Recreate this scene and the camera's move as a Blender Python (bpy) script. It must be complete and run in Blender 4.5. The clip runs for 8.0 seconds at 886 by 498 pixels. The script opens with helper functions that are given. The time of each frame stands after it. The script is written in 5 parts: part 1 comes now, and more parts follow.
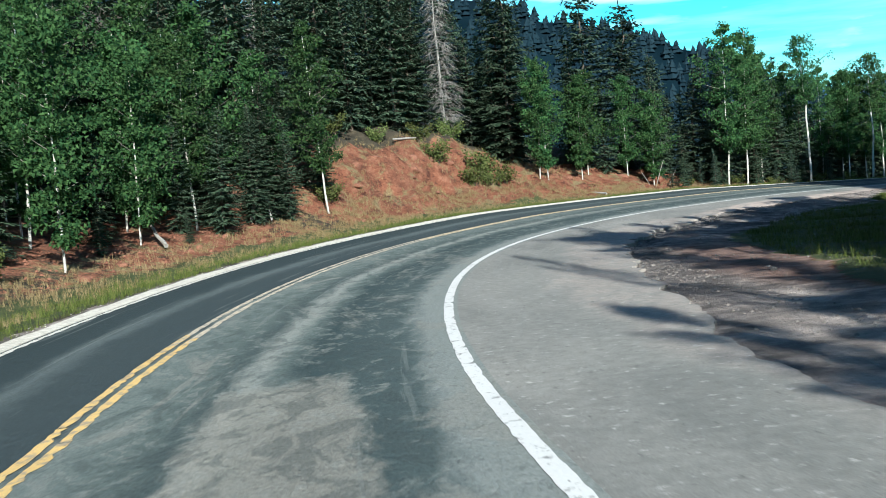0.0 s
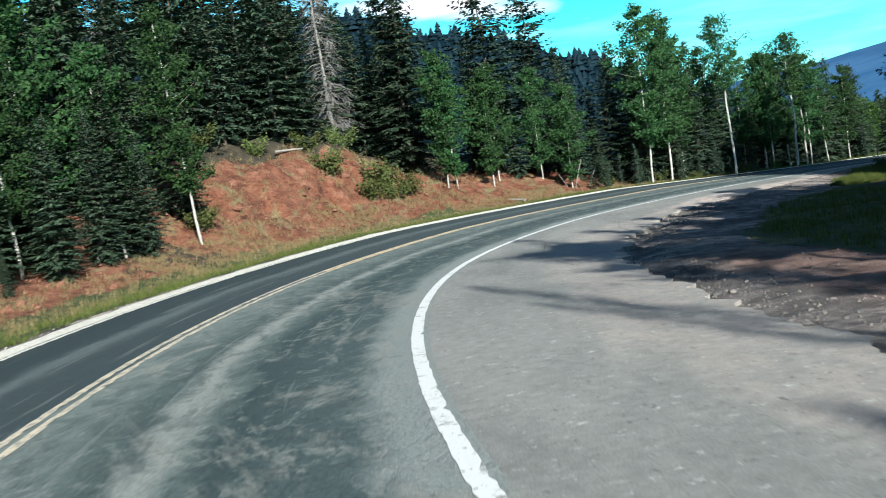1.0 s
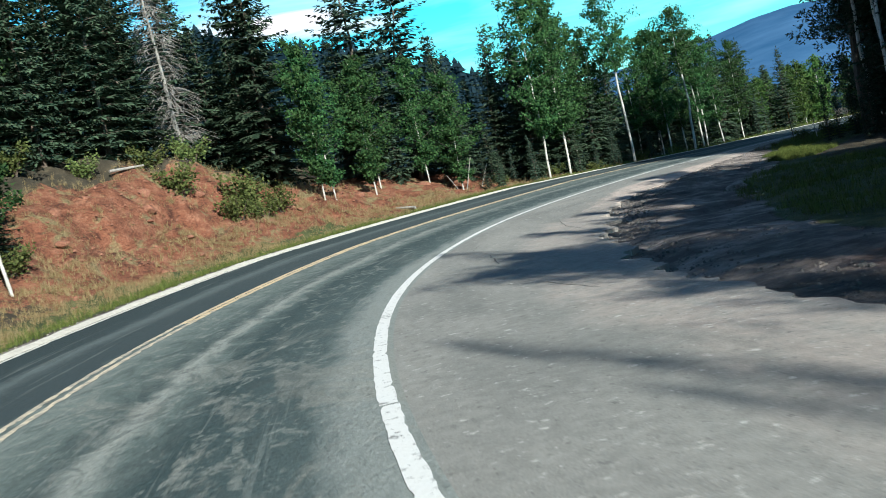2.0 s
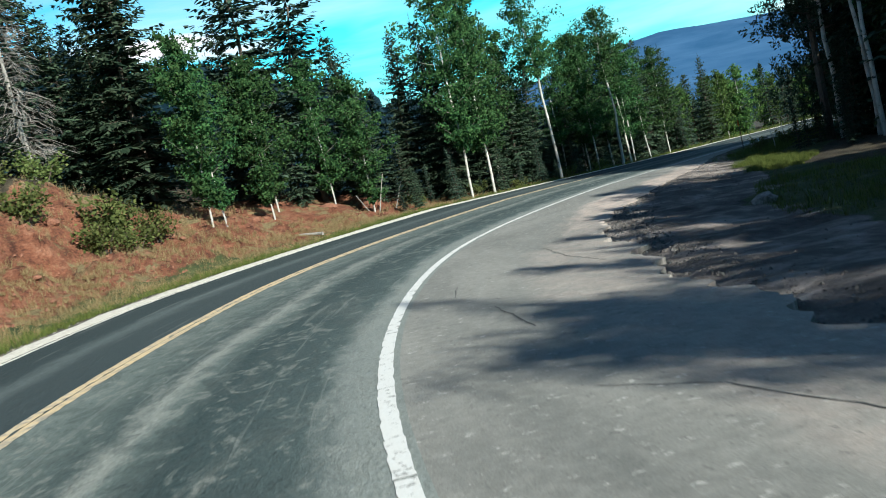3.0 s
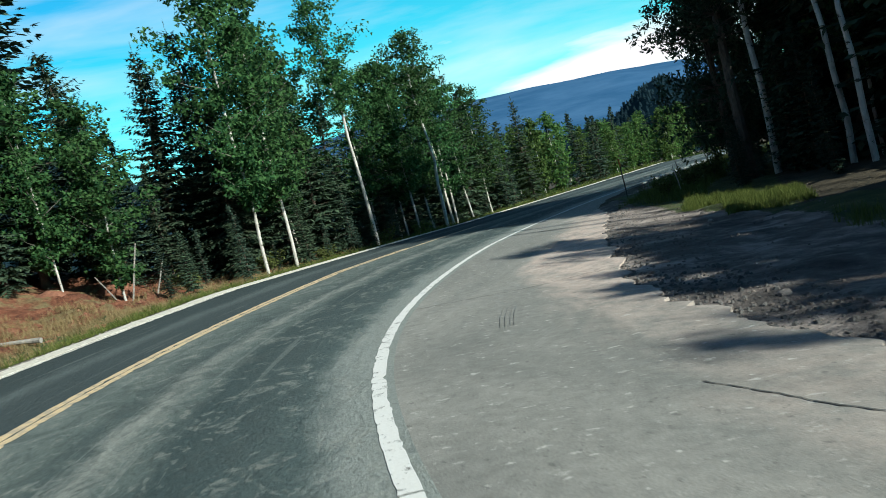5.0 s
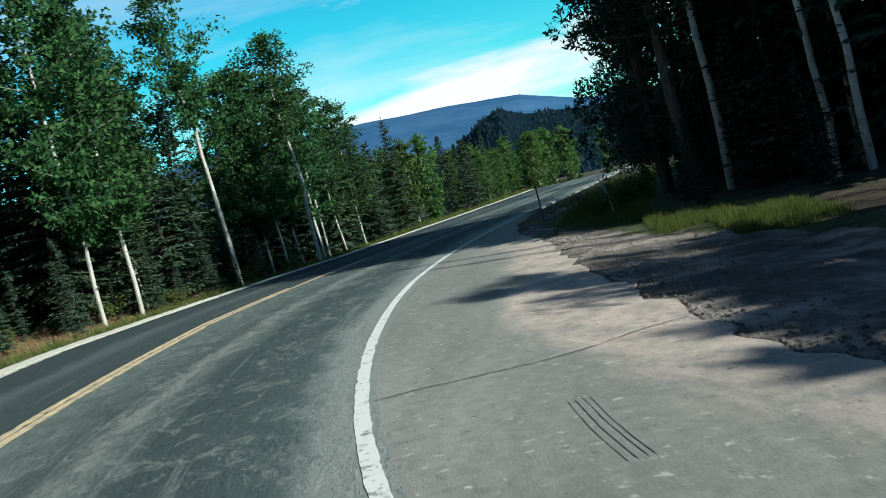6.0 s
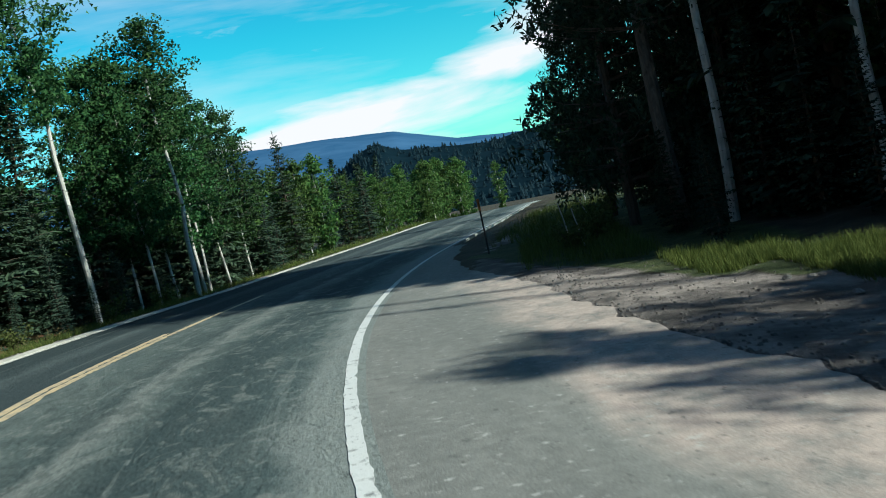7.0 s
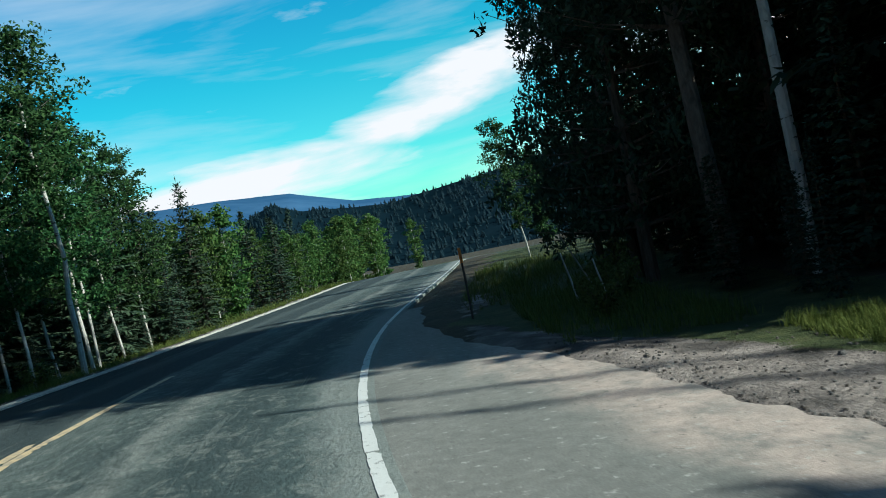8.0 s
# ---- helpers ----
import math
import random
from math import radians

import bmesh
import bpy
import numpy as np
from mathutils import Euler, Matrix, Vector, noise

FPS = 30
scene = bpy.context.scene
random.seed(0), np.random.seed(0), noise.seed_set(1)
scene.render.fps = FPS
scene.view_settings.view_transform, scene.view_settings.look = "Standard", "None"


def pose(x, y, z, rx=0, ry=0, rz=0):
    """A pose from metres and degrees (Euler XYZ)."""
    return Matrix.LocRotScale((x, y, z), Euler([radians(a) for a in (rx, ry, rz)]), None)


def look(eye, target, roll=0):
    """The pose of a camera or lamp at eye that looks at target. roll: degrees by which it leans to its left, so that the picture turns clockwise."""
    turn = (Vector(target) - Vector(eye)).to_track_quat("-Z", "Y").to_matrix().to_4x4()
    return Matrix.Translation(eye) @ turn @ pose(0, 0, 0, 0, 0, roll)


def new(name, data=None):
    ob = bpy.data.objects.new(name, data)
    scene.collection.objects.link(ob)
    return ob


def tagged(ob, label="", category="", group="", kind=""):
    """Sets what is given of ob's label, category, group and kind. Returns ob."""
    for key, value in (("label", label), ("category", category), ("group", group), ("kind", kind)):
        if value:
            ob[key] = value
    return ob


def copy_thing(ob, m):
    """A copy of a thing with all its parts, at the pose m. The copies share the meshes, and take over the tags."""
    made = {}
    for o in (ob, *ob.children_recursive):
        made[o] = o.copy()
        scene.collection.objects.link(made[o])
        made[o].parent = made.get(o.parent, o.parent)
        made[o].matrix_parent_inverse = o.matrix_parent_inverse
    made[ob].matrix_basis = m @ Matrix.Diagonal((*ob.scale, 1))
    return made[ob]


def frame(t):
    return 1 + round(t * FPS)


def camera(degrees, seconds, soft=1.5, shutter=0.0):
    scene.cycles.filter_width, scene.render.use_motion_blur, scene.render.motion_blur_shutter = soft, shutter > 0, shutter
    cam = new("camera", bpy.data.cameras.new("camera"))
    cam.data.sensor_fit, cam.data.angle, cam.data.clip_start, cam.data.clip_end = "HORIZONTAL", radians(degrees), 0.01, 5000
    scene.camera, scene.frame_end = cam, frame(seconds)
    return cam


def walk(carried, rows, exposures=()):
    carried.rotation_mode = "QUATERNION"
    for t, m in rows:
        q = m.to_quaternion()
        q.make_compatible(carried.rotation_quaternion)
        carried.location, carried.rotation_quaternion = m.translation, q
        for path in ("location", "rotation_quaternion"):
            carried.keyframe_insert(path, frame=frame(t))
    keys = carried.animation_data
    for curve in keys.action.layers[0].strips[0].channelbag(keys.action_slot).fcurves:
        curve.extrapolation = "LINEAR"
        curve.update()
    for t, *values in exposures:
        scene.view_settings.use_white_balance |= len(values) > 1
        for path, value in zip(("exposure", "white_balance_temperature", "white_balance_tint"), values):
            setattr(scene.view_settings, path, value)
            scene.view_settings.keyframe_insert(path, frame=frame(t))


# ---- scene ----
cam = camera(48.2, 8.0, soft=0.85, shutter=0.2)
PATH = [
    (0, (0.0, -0.001, 2.427), (0.03, 1.993, 2.274), -4.8),
    (0.5, (-0.34, 3.829, 2.243), (-0.258, 5.821, 2.076), -6.4),
    (1, (-0.501, 7.583, 2.147), (-0.238, 9.561, 2.006), -8.4),
    (1.5, (-0.477, 11.162, 2.005), (-0.069, 13.117, 1.894), -10.4),
    (1.7, (-0.431, 12.557, 1.951), (0.032, 14.498, 1.82), -11.2),
    (2.8, (0.249, 19.946, 1.935), (0.954, 21.808, 1.748), -14.6),
    (3, (0.483, 21.252, 1.938), (1.246, 23.093, 1.77), -13.4),
    (3.5, (1.202, 24.46, 1.893), (2.057, 26.264, 1.779), -11.7),
    (4, (2.064, 27.549, 1.772), (3.073, 29.273, 1.679), -12.1),
    (4.5, (3.046, 30.448, 1.709), (4.177, 32.095, 1.626), -12.3),
    (4.7, (3.469, 31.539, 1.661), (4.637, 33.16, 1.557), -13.7),
    (5.8, (6.136, 37.223, 1.674), (7.557, 38.621, 1.512), -14.7),
    (6, (6.73, 38.173, 1.666), (8.199, 39.522, 1.512), -15.3),
    (6.5, (8.298, 40.451, 1.587), (9.858, 41.689, 1.402), -14.5),
    (7, (9.942, 42.57, 1.569), (11.581, 43.707, 1.421), -13.1),
    (7.5, (11.648, 44.561, 1.55), (13.354, 45.601, 1.456), -13.0),
    (8, (13.438, 46.466, 1.5), (15.201, 47.407, 1.428), -12.9),
]
walk(cam, [(t, look(eye, target, roll)) for t, eye, target, roll in PATH], [(0.0, 1.02, 5950, 5.0), (4.0, 0.73, 6200, 1.0), (8.0, 0.44, 5900, -4.5)])

# ---- world and sun ----
SUN_AZ, SUN_EL = 170.0, 29.0     # degrees clockwise from +y, and above the horizon
world = bpy.data.worlds.new("world")
scene.world = world
world.use_nodes = True
wn, wl = world.node_tree.nodes, world.node_tree.links
wn.clear()
w_out = wn.new("ShaderNodeOutputWorld")
w_bg = wn.new("ShaderNodeBackground")
w_sky = wn.new("ShaderNodeTexSky")
w_sky.sky_type = 'NISHITA'
w_sky.sun_disc = False
w_sky.sun_elevation = radians(SUN_EL)
w_sky.sun_rotation = radians(SUN_AZ)
w_sky.altitude = 2500
w_sky.ozone_density = 1.0
w_bg.inputs["Strength"].default_value = 0.060


def w_math(op, a, b=0.0, c=0.0):
    x = wn.new("ShaderNodeMath")
    x.operation = op
    for v, k in ((a, 0), (b, 1), (c, 2)):
        if hasattr(v, "links"):
            wl.new(v, x.inputs[k])
        else:
            x.inputs[k].default_value = v
    return x.outputs[0]


def w_range(v, a, b, lo=0.0, hi=1.0):
    x = wn.new("ShaderNodeMapRange")
    x.interpolation_type = 'LINEAR'
    for k, u in zip(("From Min", "From Max", "To Min", "To Max"), (a, b, lo, hi)):
        x.inputs[k].default_value = u
    wl.new(v, x.inputs["Value"])
    return x.outputs["Result"]


def w_streaks(scale, stretch, detail):
    m = wn.new("ShaderNodeMapping")
    m.inputs["Scale"].default_value = (1.0, 1.0, stretch)
    m.inputs["Rotation"].default_value = (0.10, -0.16, 0.0)
    x = wn.new("ShaderNodeTexNoise")
    x.inputs["Scale"].default_value, x.inputs["Detail"].default_value = scale, detail
    x.inputs["Roughness"].default_value, x.inputs["Distortion"].default_value = 0.55, 0.35
    wl.new(w_tc.outputs["Generated"], m.inputs["Vector"])
    wl.new(m.outputs["Vector"], x.inputs["Vector"])
    return x.outputs["Fac"]


w_tc = wn.new("ShaderNodeTexCoord")
w_sep = wn.new("ShaderNodeSeparateXYZ")
wl.new(w_tc.outputs["Generated"], w_sep.inputs[0])
w_az = w_math('MULTIPLY', w_math('ARCTAN2', w_sep.outputs["X"], w_sep.outputs["Y"]), 57.2958)
w_el = w_math('MULTIPLY', w_math('ARCSINE', w_sep.outputs["Z"]), 57.2958)


def w_bank(az, el, wide, high, slope=0.0):
    """How deep a direction lies inside a cloud bank about (az, el) degrees, wide and high from its middle, rising by slope."""
    da = w_math('SUBTRACT', w_az, az)
    de = w_math('SUBTRACT', w_math('SUBTRACT', w_el, el), w_math('MULTIPLY', da, slope))
    u, v = w_math('DIVIDE', da, wide), w_math('DIVIDE', de, high)
    return w_math('SUBTRACT', 1.0, w_math('ADD', w_math('MULTIPLY', u, u), w_math('MULTIPLY', v, v)))


# a bright bank low over the far mountain, a slanting one beyond it, paler ones over the wooded hill
w_deep = -9.0
for w_args in ((50.5, 3.6, 10.5, 2.3, 0.0), (66.0, 7.0, 8.5, 1.9, 0.20), (90.0, 7.0, 22.0, 3.4, 0.0), (11.0, 9.4, 5.0, 0.8, -0.12)):
    w_deep = w_math('MAXIMUM', w_deep, w_bank(*w_args))
w_deep = w_math('MAXIMUM', w_deep, -0.65)
w_cloud = w_range(w_math('ADD', w_math('MULTIPLY', w_deep, 0.20), w_streaks(5.0, 4.5, 9.0)), 0.47, 0.72)
w_wisp = w_math('MULTIPLY', w_range(w_streaks(2.1, 7.0, 9.0), 0.44, 0.74, 0.0, 0.52), w_range(w_el, 18.0, 40.0, 1.0, 0.3))
w_fac = w_math('MAXIMUM', w_cloud, w_wisp)
# the sky deepens from pale cyan at the horizon to blue higher up
w_grade = wn.new("ShaderNodeValToRGB")
w_stops = w_grade.color_ramp.elements
w_stops[0].position, w_stops[0].color = 0.0, (0.66, 1.86, 1.55, 1)
w_stops[1].position, w_stops[1].color = 1.0, (0.16, 0.62, 0.82, 1)
for w_at, w_col in ((0.17, (0.38, 1.86, 1.70, 1)), (0.36, (0.28, 1.54, 1.98, 1)), (0.6, (0.20, 0.85, 1.10, 1))):
    w_stops.new(w_at).color = w_col
wl.new(w_range(w_el, 2.0, 46.0), w_grade.inputs["Fac"])
w_tint = wn.new("ShaderNodeMixRGB")
w_tint.blend_type = 'MULTIPLY'
w_tint.inputs[0].default_value = 1.0
w_mix = wn.new("ShaderNodeMixRGB")
w_mix.inputs[2].default_value = (12.6, 11.4, 11.8, 1)
wl.new(w_sky.outputs["Color"], w_tint.inputs[1])
wl.new(w_grade.outputs["Color"], w_tint.inputs[2])
wl.new(w_tint.outputs[0], w_mix.inputs[1])
wl.new(w_fac, w_mix.inputs[0])
wl.new(w_mix.outputs[0], w_bg.inputs["Color"])
wl.new(w_bg.outputs[0], w_out.inputs["Surface"])

sun_data = bpy.data.lights.new("sun", 'SUN')
sun_data.energy = 5.0
sun_data.angle = radians(0.6)
sun_data.color = (1.0, 0.94, 0.84)
sun = new("sun", sun_data)
sun_dir = Vector((math.sin(radians(SUN_AZ)) * math.cos(radians(SUN_EL)),
                  math.cos(radians(SUN_AZ)) * math.cos(radians(SUN_EL)), math.sin(radians(SUN_EL))))
sun.matrix_world = look(sun_dir * 200, (0, 0, 0))

# ---- materials ----


class Mat:
    """A node material with a few shorthand ways to add nodes."""

    def __init__(self, name, rough=0.8, metal=0.0):
        self.m = bpy.data.materials.new(name)
        self.m.use_nodes = True
        self.n, self.l = self.m.node_tree.nodes, self.m.node_tree.links
        self.b = self.n["Principled BSDF"]
        self.b.inputs["Roughness"].default_value = rough
        self.b.inputs["Metallic"].default_value = metal
        self.b.inputs["Specular IOR Level"].default_value = 0.3

    def put(self, value, socket):
        if hasattr(value, "links"):
            self.l.new(value, socket)
        elif isinstance(value, (tuple, list)):
            socket.default_value = (*value, 1)[:len(socket.default_value)]
        else:
            socket.default_value = value

    def coord(self, kind="Object", scale=(1, 1, 1)):
        tc, mp = self.n.new("ShaderNodeTexCoord"), self.n.new("ShaderNodeMapping")
        mp.inputs["Scale"].default_value = scale
        self.l.new(tc.outputs[kind], mp.inputs["Vector"])
        return mp.outputs["Vector"]

    def noise(self, vec, scale, detail=4.0, rough=0.55, distort=0.0):
        t = self.n.new("ShaderNodeTexNoise")
        t.inputs["Scale"].default_value, t.inputs["Detail"].default_value = scale, detail
        t.inputs["Roughness"].default_value, t.inputs["Distortion"].default_value = rough, distort
        self.l.new(vec, t.inputs["Vector"])
        return t.outputs["Fac"]

    def ramp(self, fac, stops):
        r = self.n.new("ShaderNodeValToRGB")
        e = r.color_ramp.elements
        while len(e) < len(stops):
            e.new(0.5)
        for k, (p, c) in zip(e, stops):
            k.position, k.color = p, (*c, 1) if len(c) == 3 else c
        self.l.new(fac, r.inputs["Fac"])
        return r.outputs["Color"]

    def step(self, fac, a, b):
        r = self.n.new("ShaderNodeMapRange")
        r.interpolation_type = 'SMOOTHSTEP'
        r.inputs["From Min"].default_value, r.inputs["From Max"].default_value = a, b
        self.l.new(fac, r.inputs["Value"])
        return r.outputs["Result"]

    def mix(self, fac, a, b, mode='MIX'):
        x = self.n.new("ShaderNodeMixRGB")
        x.blend_type = mode
        for v, k in ((fac, 0), (a, 1), (b, 2)):
            self.put(v, x.inputs[k])
        return x.outputs[0]

    def math(self, op, a, b=0.0):
        x = self.n.new("ShaderNodeMath")
        x.operation = op
        self.put(a, x.inputs[0])
        self.put(b, x.inputs[1])
        return x.outputs[0]

    def bump(self, height, strength=0.4, distance=0.02):
        x = self.n.new("ShaderNodeBump")
        x.inputs["Strength"].default_value, x.inputs["Distance"].default_value = strength, distance
        self.l.new(height, x.inputs["Height"])
        self.l.new(x.outputs[0], self.b.inputs["Normal"])

    def colour(self, c):
        self.put(c, self.b.inputs["Base Color"])
        return self

    def random_object(self):
        return self.n.new("ShaderNodeObjectInfo").outputs["Random"]

    def random_island(self):
        return self.n.new("ShaderNodeNewGeometry").outputs["Random Per Island"]

    def attr(self, name):
        a = self.n.new("ShaderNodeAttribute")
        a.attribute_name = name
        s = self.n.new("ShaderNodeSeparateColor")
        self.l.new(a.outputs["Color"], s.inputs[0])
        return s.outputs


def mat_lane():
    """Old patched asphalt: pale worn strips, dark lumpy tar-bled wheel paths, a newer dark far lane. uv: metres along and across."""
    a = Mat("old_lane_asphalt", 0.85)
    a.b.inputs["Specular IOR Level"].default_value = 0.15
    uv = a.coord("UV")
    sep = a.n.new("ShaderNodeSeparateXYZ")
    a.l.new(uv, sep.inputs[0])
    sway = a.noise(a.coord("UV", (0.10, 0.5, 1)), 1.5, 4, 0.55, 0.4)
    ragged = a.noise(a.coord("UV", (0.5, 1.0, 1)), 2.4, 6, 0.68, 0.8)
    lump = a.noise(a.coord("UV", (0.62, 1.0, 1)), 2.1, 6, 0.62, 1.4)
    clod = a.noise(a.coord("UV", (0.8, 1.0, 1)), 6.5, 6, 0.66, 0.8)
    grain = a.noise(uv, 26, 5, 0.75)
    fine = a.noise(uv, 85, 3, 0.75)
    across = a.math('ADD', sep.outputs["Y"], a.math('MULTIPLY', a.math('SUBTRACT', sway, 0.5), 0.7))
    across = a.math('ADD', across, a.math('MULTIPLY', a.math('SUBTRACT', ragged, 0.5), 0.62))
    v = a.math('DIVIDE', across, 7.0)
    base = a.ramp(v, [(0.0, (0.215, 0.236, 0.224)), (0.045, (0.205, 0.227, 0.216)), (0.085, (0.070, 0.095, 0.095)), (0.225, (0.040, 0.061, 0.063)),
                      (0.27, (0.110, 0.138, 0.131)), (0.31, (0.250, 0.268, 0.247)), (0.345, (0.066, 0.089, 0.088)), (0.40, (0.105, 0.132, 0.125)),
                      (0.505, (0.158, 0.187, 0.175)), (0.535, (0.044, 0.060, 0.065)), (0.655, (0.046, 0.062, 0.066)), (0.71, (0.098, 0.120, 0.122)), (0.76, (0.036, 0.051, 0.055)), (0.88, (0.032, 0.046, 0.050)), (1.0, (0.07, 0.08, 0.08))])
    near_lane = a.math('SUBTRACT', 1.0, a.step(sep.outputs["Y"], 3.4, 3.8))
    patch = a.step(a.noise(a.coord("UV", (0.26, 0.6, 1)), 0.9, 6, 0.7, 1.2), 0.53, 0.62)
    early = a.math('SUBTRACT', 1.0, a.step(sep.outputs["X"], 20.0, 30.0))
    base = a.mix(a.math('MULTIPLY', a.math('MULTIPLY', patch, near_lane), a.math('ADD', 0.12, a.math('MULTIPLY', early, 0.5))), base, (0.235, 0.238, 0.214))
    square = a.math('MULTIPLY', a.step(a.math('ADD', sep.outputs["X"], a.math('MULTIPLY', ragged, 2.0)), 11.0, 10.2), a.math('MULTIPLY', a.step(across, 1.0, 1.2), a.step(across, 2.45, 2.2)))
    base = a.mix(a.math('MULTIPLY', square, 0.75), base, (0.265, 0.258, 0.225))
    tarred = a.math('MULTIPLY', a.step(sep.outputs["X"], 26.0, 50.0), a.step(a.math('ADD', sep.outputs["Y"], a.math('MULTIPLY', ragged, 0.8)), 1.05, 1.35))
    base = a.mix(a.math('MULTIPLY', tarred, 0.30), base, (0.062, 0.077, 0.077))
    bleed = a.math('MULTIPLY', a.math('MULTIPLY', a.step(lump, 0.50, 0.60), near_lane), a.step(sep.outputs["Y"], 0.45, 0.75))
    base = a.mix(a.math('MULTIPLY', bleed, 0.45), base, (0.055, 0.071, 0.071))
    crest = a.math('MULTIPLY', a.step(lump, 0.47, 0.40), a.step(clod, 0.40, 0.62))
    base = a.mix(a.math('MULTIPLY', a.math('MULTIPLY', crest, near_lane), 0.55), base, (0.245, 0.258, 0.236))
    base = a.mix(a.math('MULTIPLY', a.step(clod, 0.60, 0.66), 0.35), base, (0.048, 0.060, 0.060))
    base = a.mix(a.math('MULTIPLY', a.step(clod, 0.38, 0.33), a.math('MULTIPLY', near_lane, 0.35)), base, (0.27, 0.28, 0.262))
    scar = a.step(a.noise(a.coord("UV", (0.05, 1.6, 1)), 3.2, 5, 0.6, 0.3), 0.60, 0.65)
    base = a.mix(a.math('MULTIPLY', scar, 0.30), base, (0.215, 0.235, 0.222))
    base = a.mix(0.55, base, a.ramp(grain, [(0.32, (0.25, 0.25, 0.25)), (0.68, (0.76, 0.76, 0.76))]), 'OVERLAY')
    base = a.mix(0.4, base, a.ramp(fine, [(0.3, (0.25, 0.25, 0.25)), (0.7, (0.85, 0.85, 0.85))]), 'OVERLAY')
    a.colour(base)
    a.bump(a.math('ADD', a.math('MULTIPLY', grain, 0.7), a.math('ADD', a.math('MULTIPLY', clod, 1.6), a.math('MULTIPLY', lump, 1.2))), 0.7, 0.03)
    return a.m


def mat_layby():
    """Pale weathered chip-seal of the paved shoulder, with faint stains."""
    a = Mat("pale_chipseal", 0.85)
    uv = a.coord("UV")
    big = a.noise(a.coord("UV", (0.25, 0.8, 1)), 0.7, 5, 0.6, 0.8)
    fine = a.noise(uv, 60, 3, 0.75)
    grit = a.noise(uv, 7, 5, 0.6)
    c = a.ramp(big, [(0.3, (0.155, 0.158, 0.148)), (0.5, (0.20, 0.20, 0.186)), (0.7, (0.245, 0.242, 0.224))])
    sep = a.n.new("ShaderNodeSeparateXYZ")
    a.l.new(uv, sep.inputs[0])
    far_on = a.step(sep.outputs["X"], 41.0, 48.0)
    rim = a.step(a.math('ADD', a.math('ADD', a.math('MULTIPLY', sep.outputs["Y"], -1.0), a.math('MULTIPLY', big, 2.2)), a.math('MULTIPLY', a.step(sep.outputs["X"], 46.0, 55.0), 0.30)), 2.75, 3.35)
    rim = a.math('MULTIPLY', rim, a.step(a.noise(a.coord("UV", (0.6, 1, 1)), 2.6, 6, 0.7, 0.2), 0.25, 0.62))
    c = a.mix(a.math('MULTIPLY', rim, a.math('ADD', 0.35, a.math('MULTIPLY', far_on, 0.6))), c, (0.46, 0.375, 0.33))
    c = a.mix(0.6, c, a.ramp(fine, [(0.3, (0.28, 0.28, 0.28)), (0.7, (0.78, 0.78, 0.78))]), 'OVERLAY')
    c = a.mix(0.4, c, a.ramp(grit, [(0.3, (0.32, 0.32, 0.32)), (0.7, (0.7, 0.7, 0.69))]), 'OVERLAY')
    chips = a.step(a.noise(a.coord("UV", (1.0, 0.6, 1)), 10, 4, 0.75), 0.60, 0.67)
    c = a.mix(a.math('MULTIPLY', chips, 0.75), c, (0.52, 0.51, 0.48))
    pits = a.step(a.noise(a.coord("UV", (0.7, 1, 1)), 10, 4, 0.7), 0.40, 0.32)
    c = a.mix(a.math('MULTIPLY', pits, 0.7), c, (0.10, 0.10, 0.095))
    spot = a.step(a.noise(uv, 2.4, 3, 0.5, 0.6), 0.68, 0.74)
    c = a.mix(a.math('MULTIPLY', spot, 0.4), c, (0.12, 0.12, 0.115))
    a.colour(c)
    a.bump(a.math('ADD', fine, grit), 0.5, 0.012)
    return a.m


def mat_paint(name, col, wear, under):
    a = Mat(name, 0.6)
    p = a.coord("Object")
    w = a.step(a.noise(p, 7, 6, 0.7), wear, wear + 0.08)
    c = a.mix(w, col, under)
    c = a.mix(a.math('MULTIPLY', a.step(a.noise(p, 17, 4, 0.6), 0.64, 0.68), 0.85), c, tuple(0.45 * v for v in under))
    c = a.mix(0.3, c, a.ramp(a.noise(p, 40, 3), [(0.3, (0.3, 0.3, 0.3)), (0.7, (0.7, 0.7, 0.7))]), 'OVERLAY')
    a.colour(c)
    a.bump(a.noise(p, 60, 3), 0.3, 0.006)
    return a.m


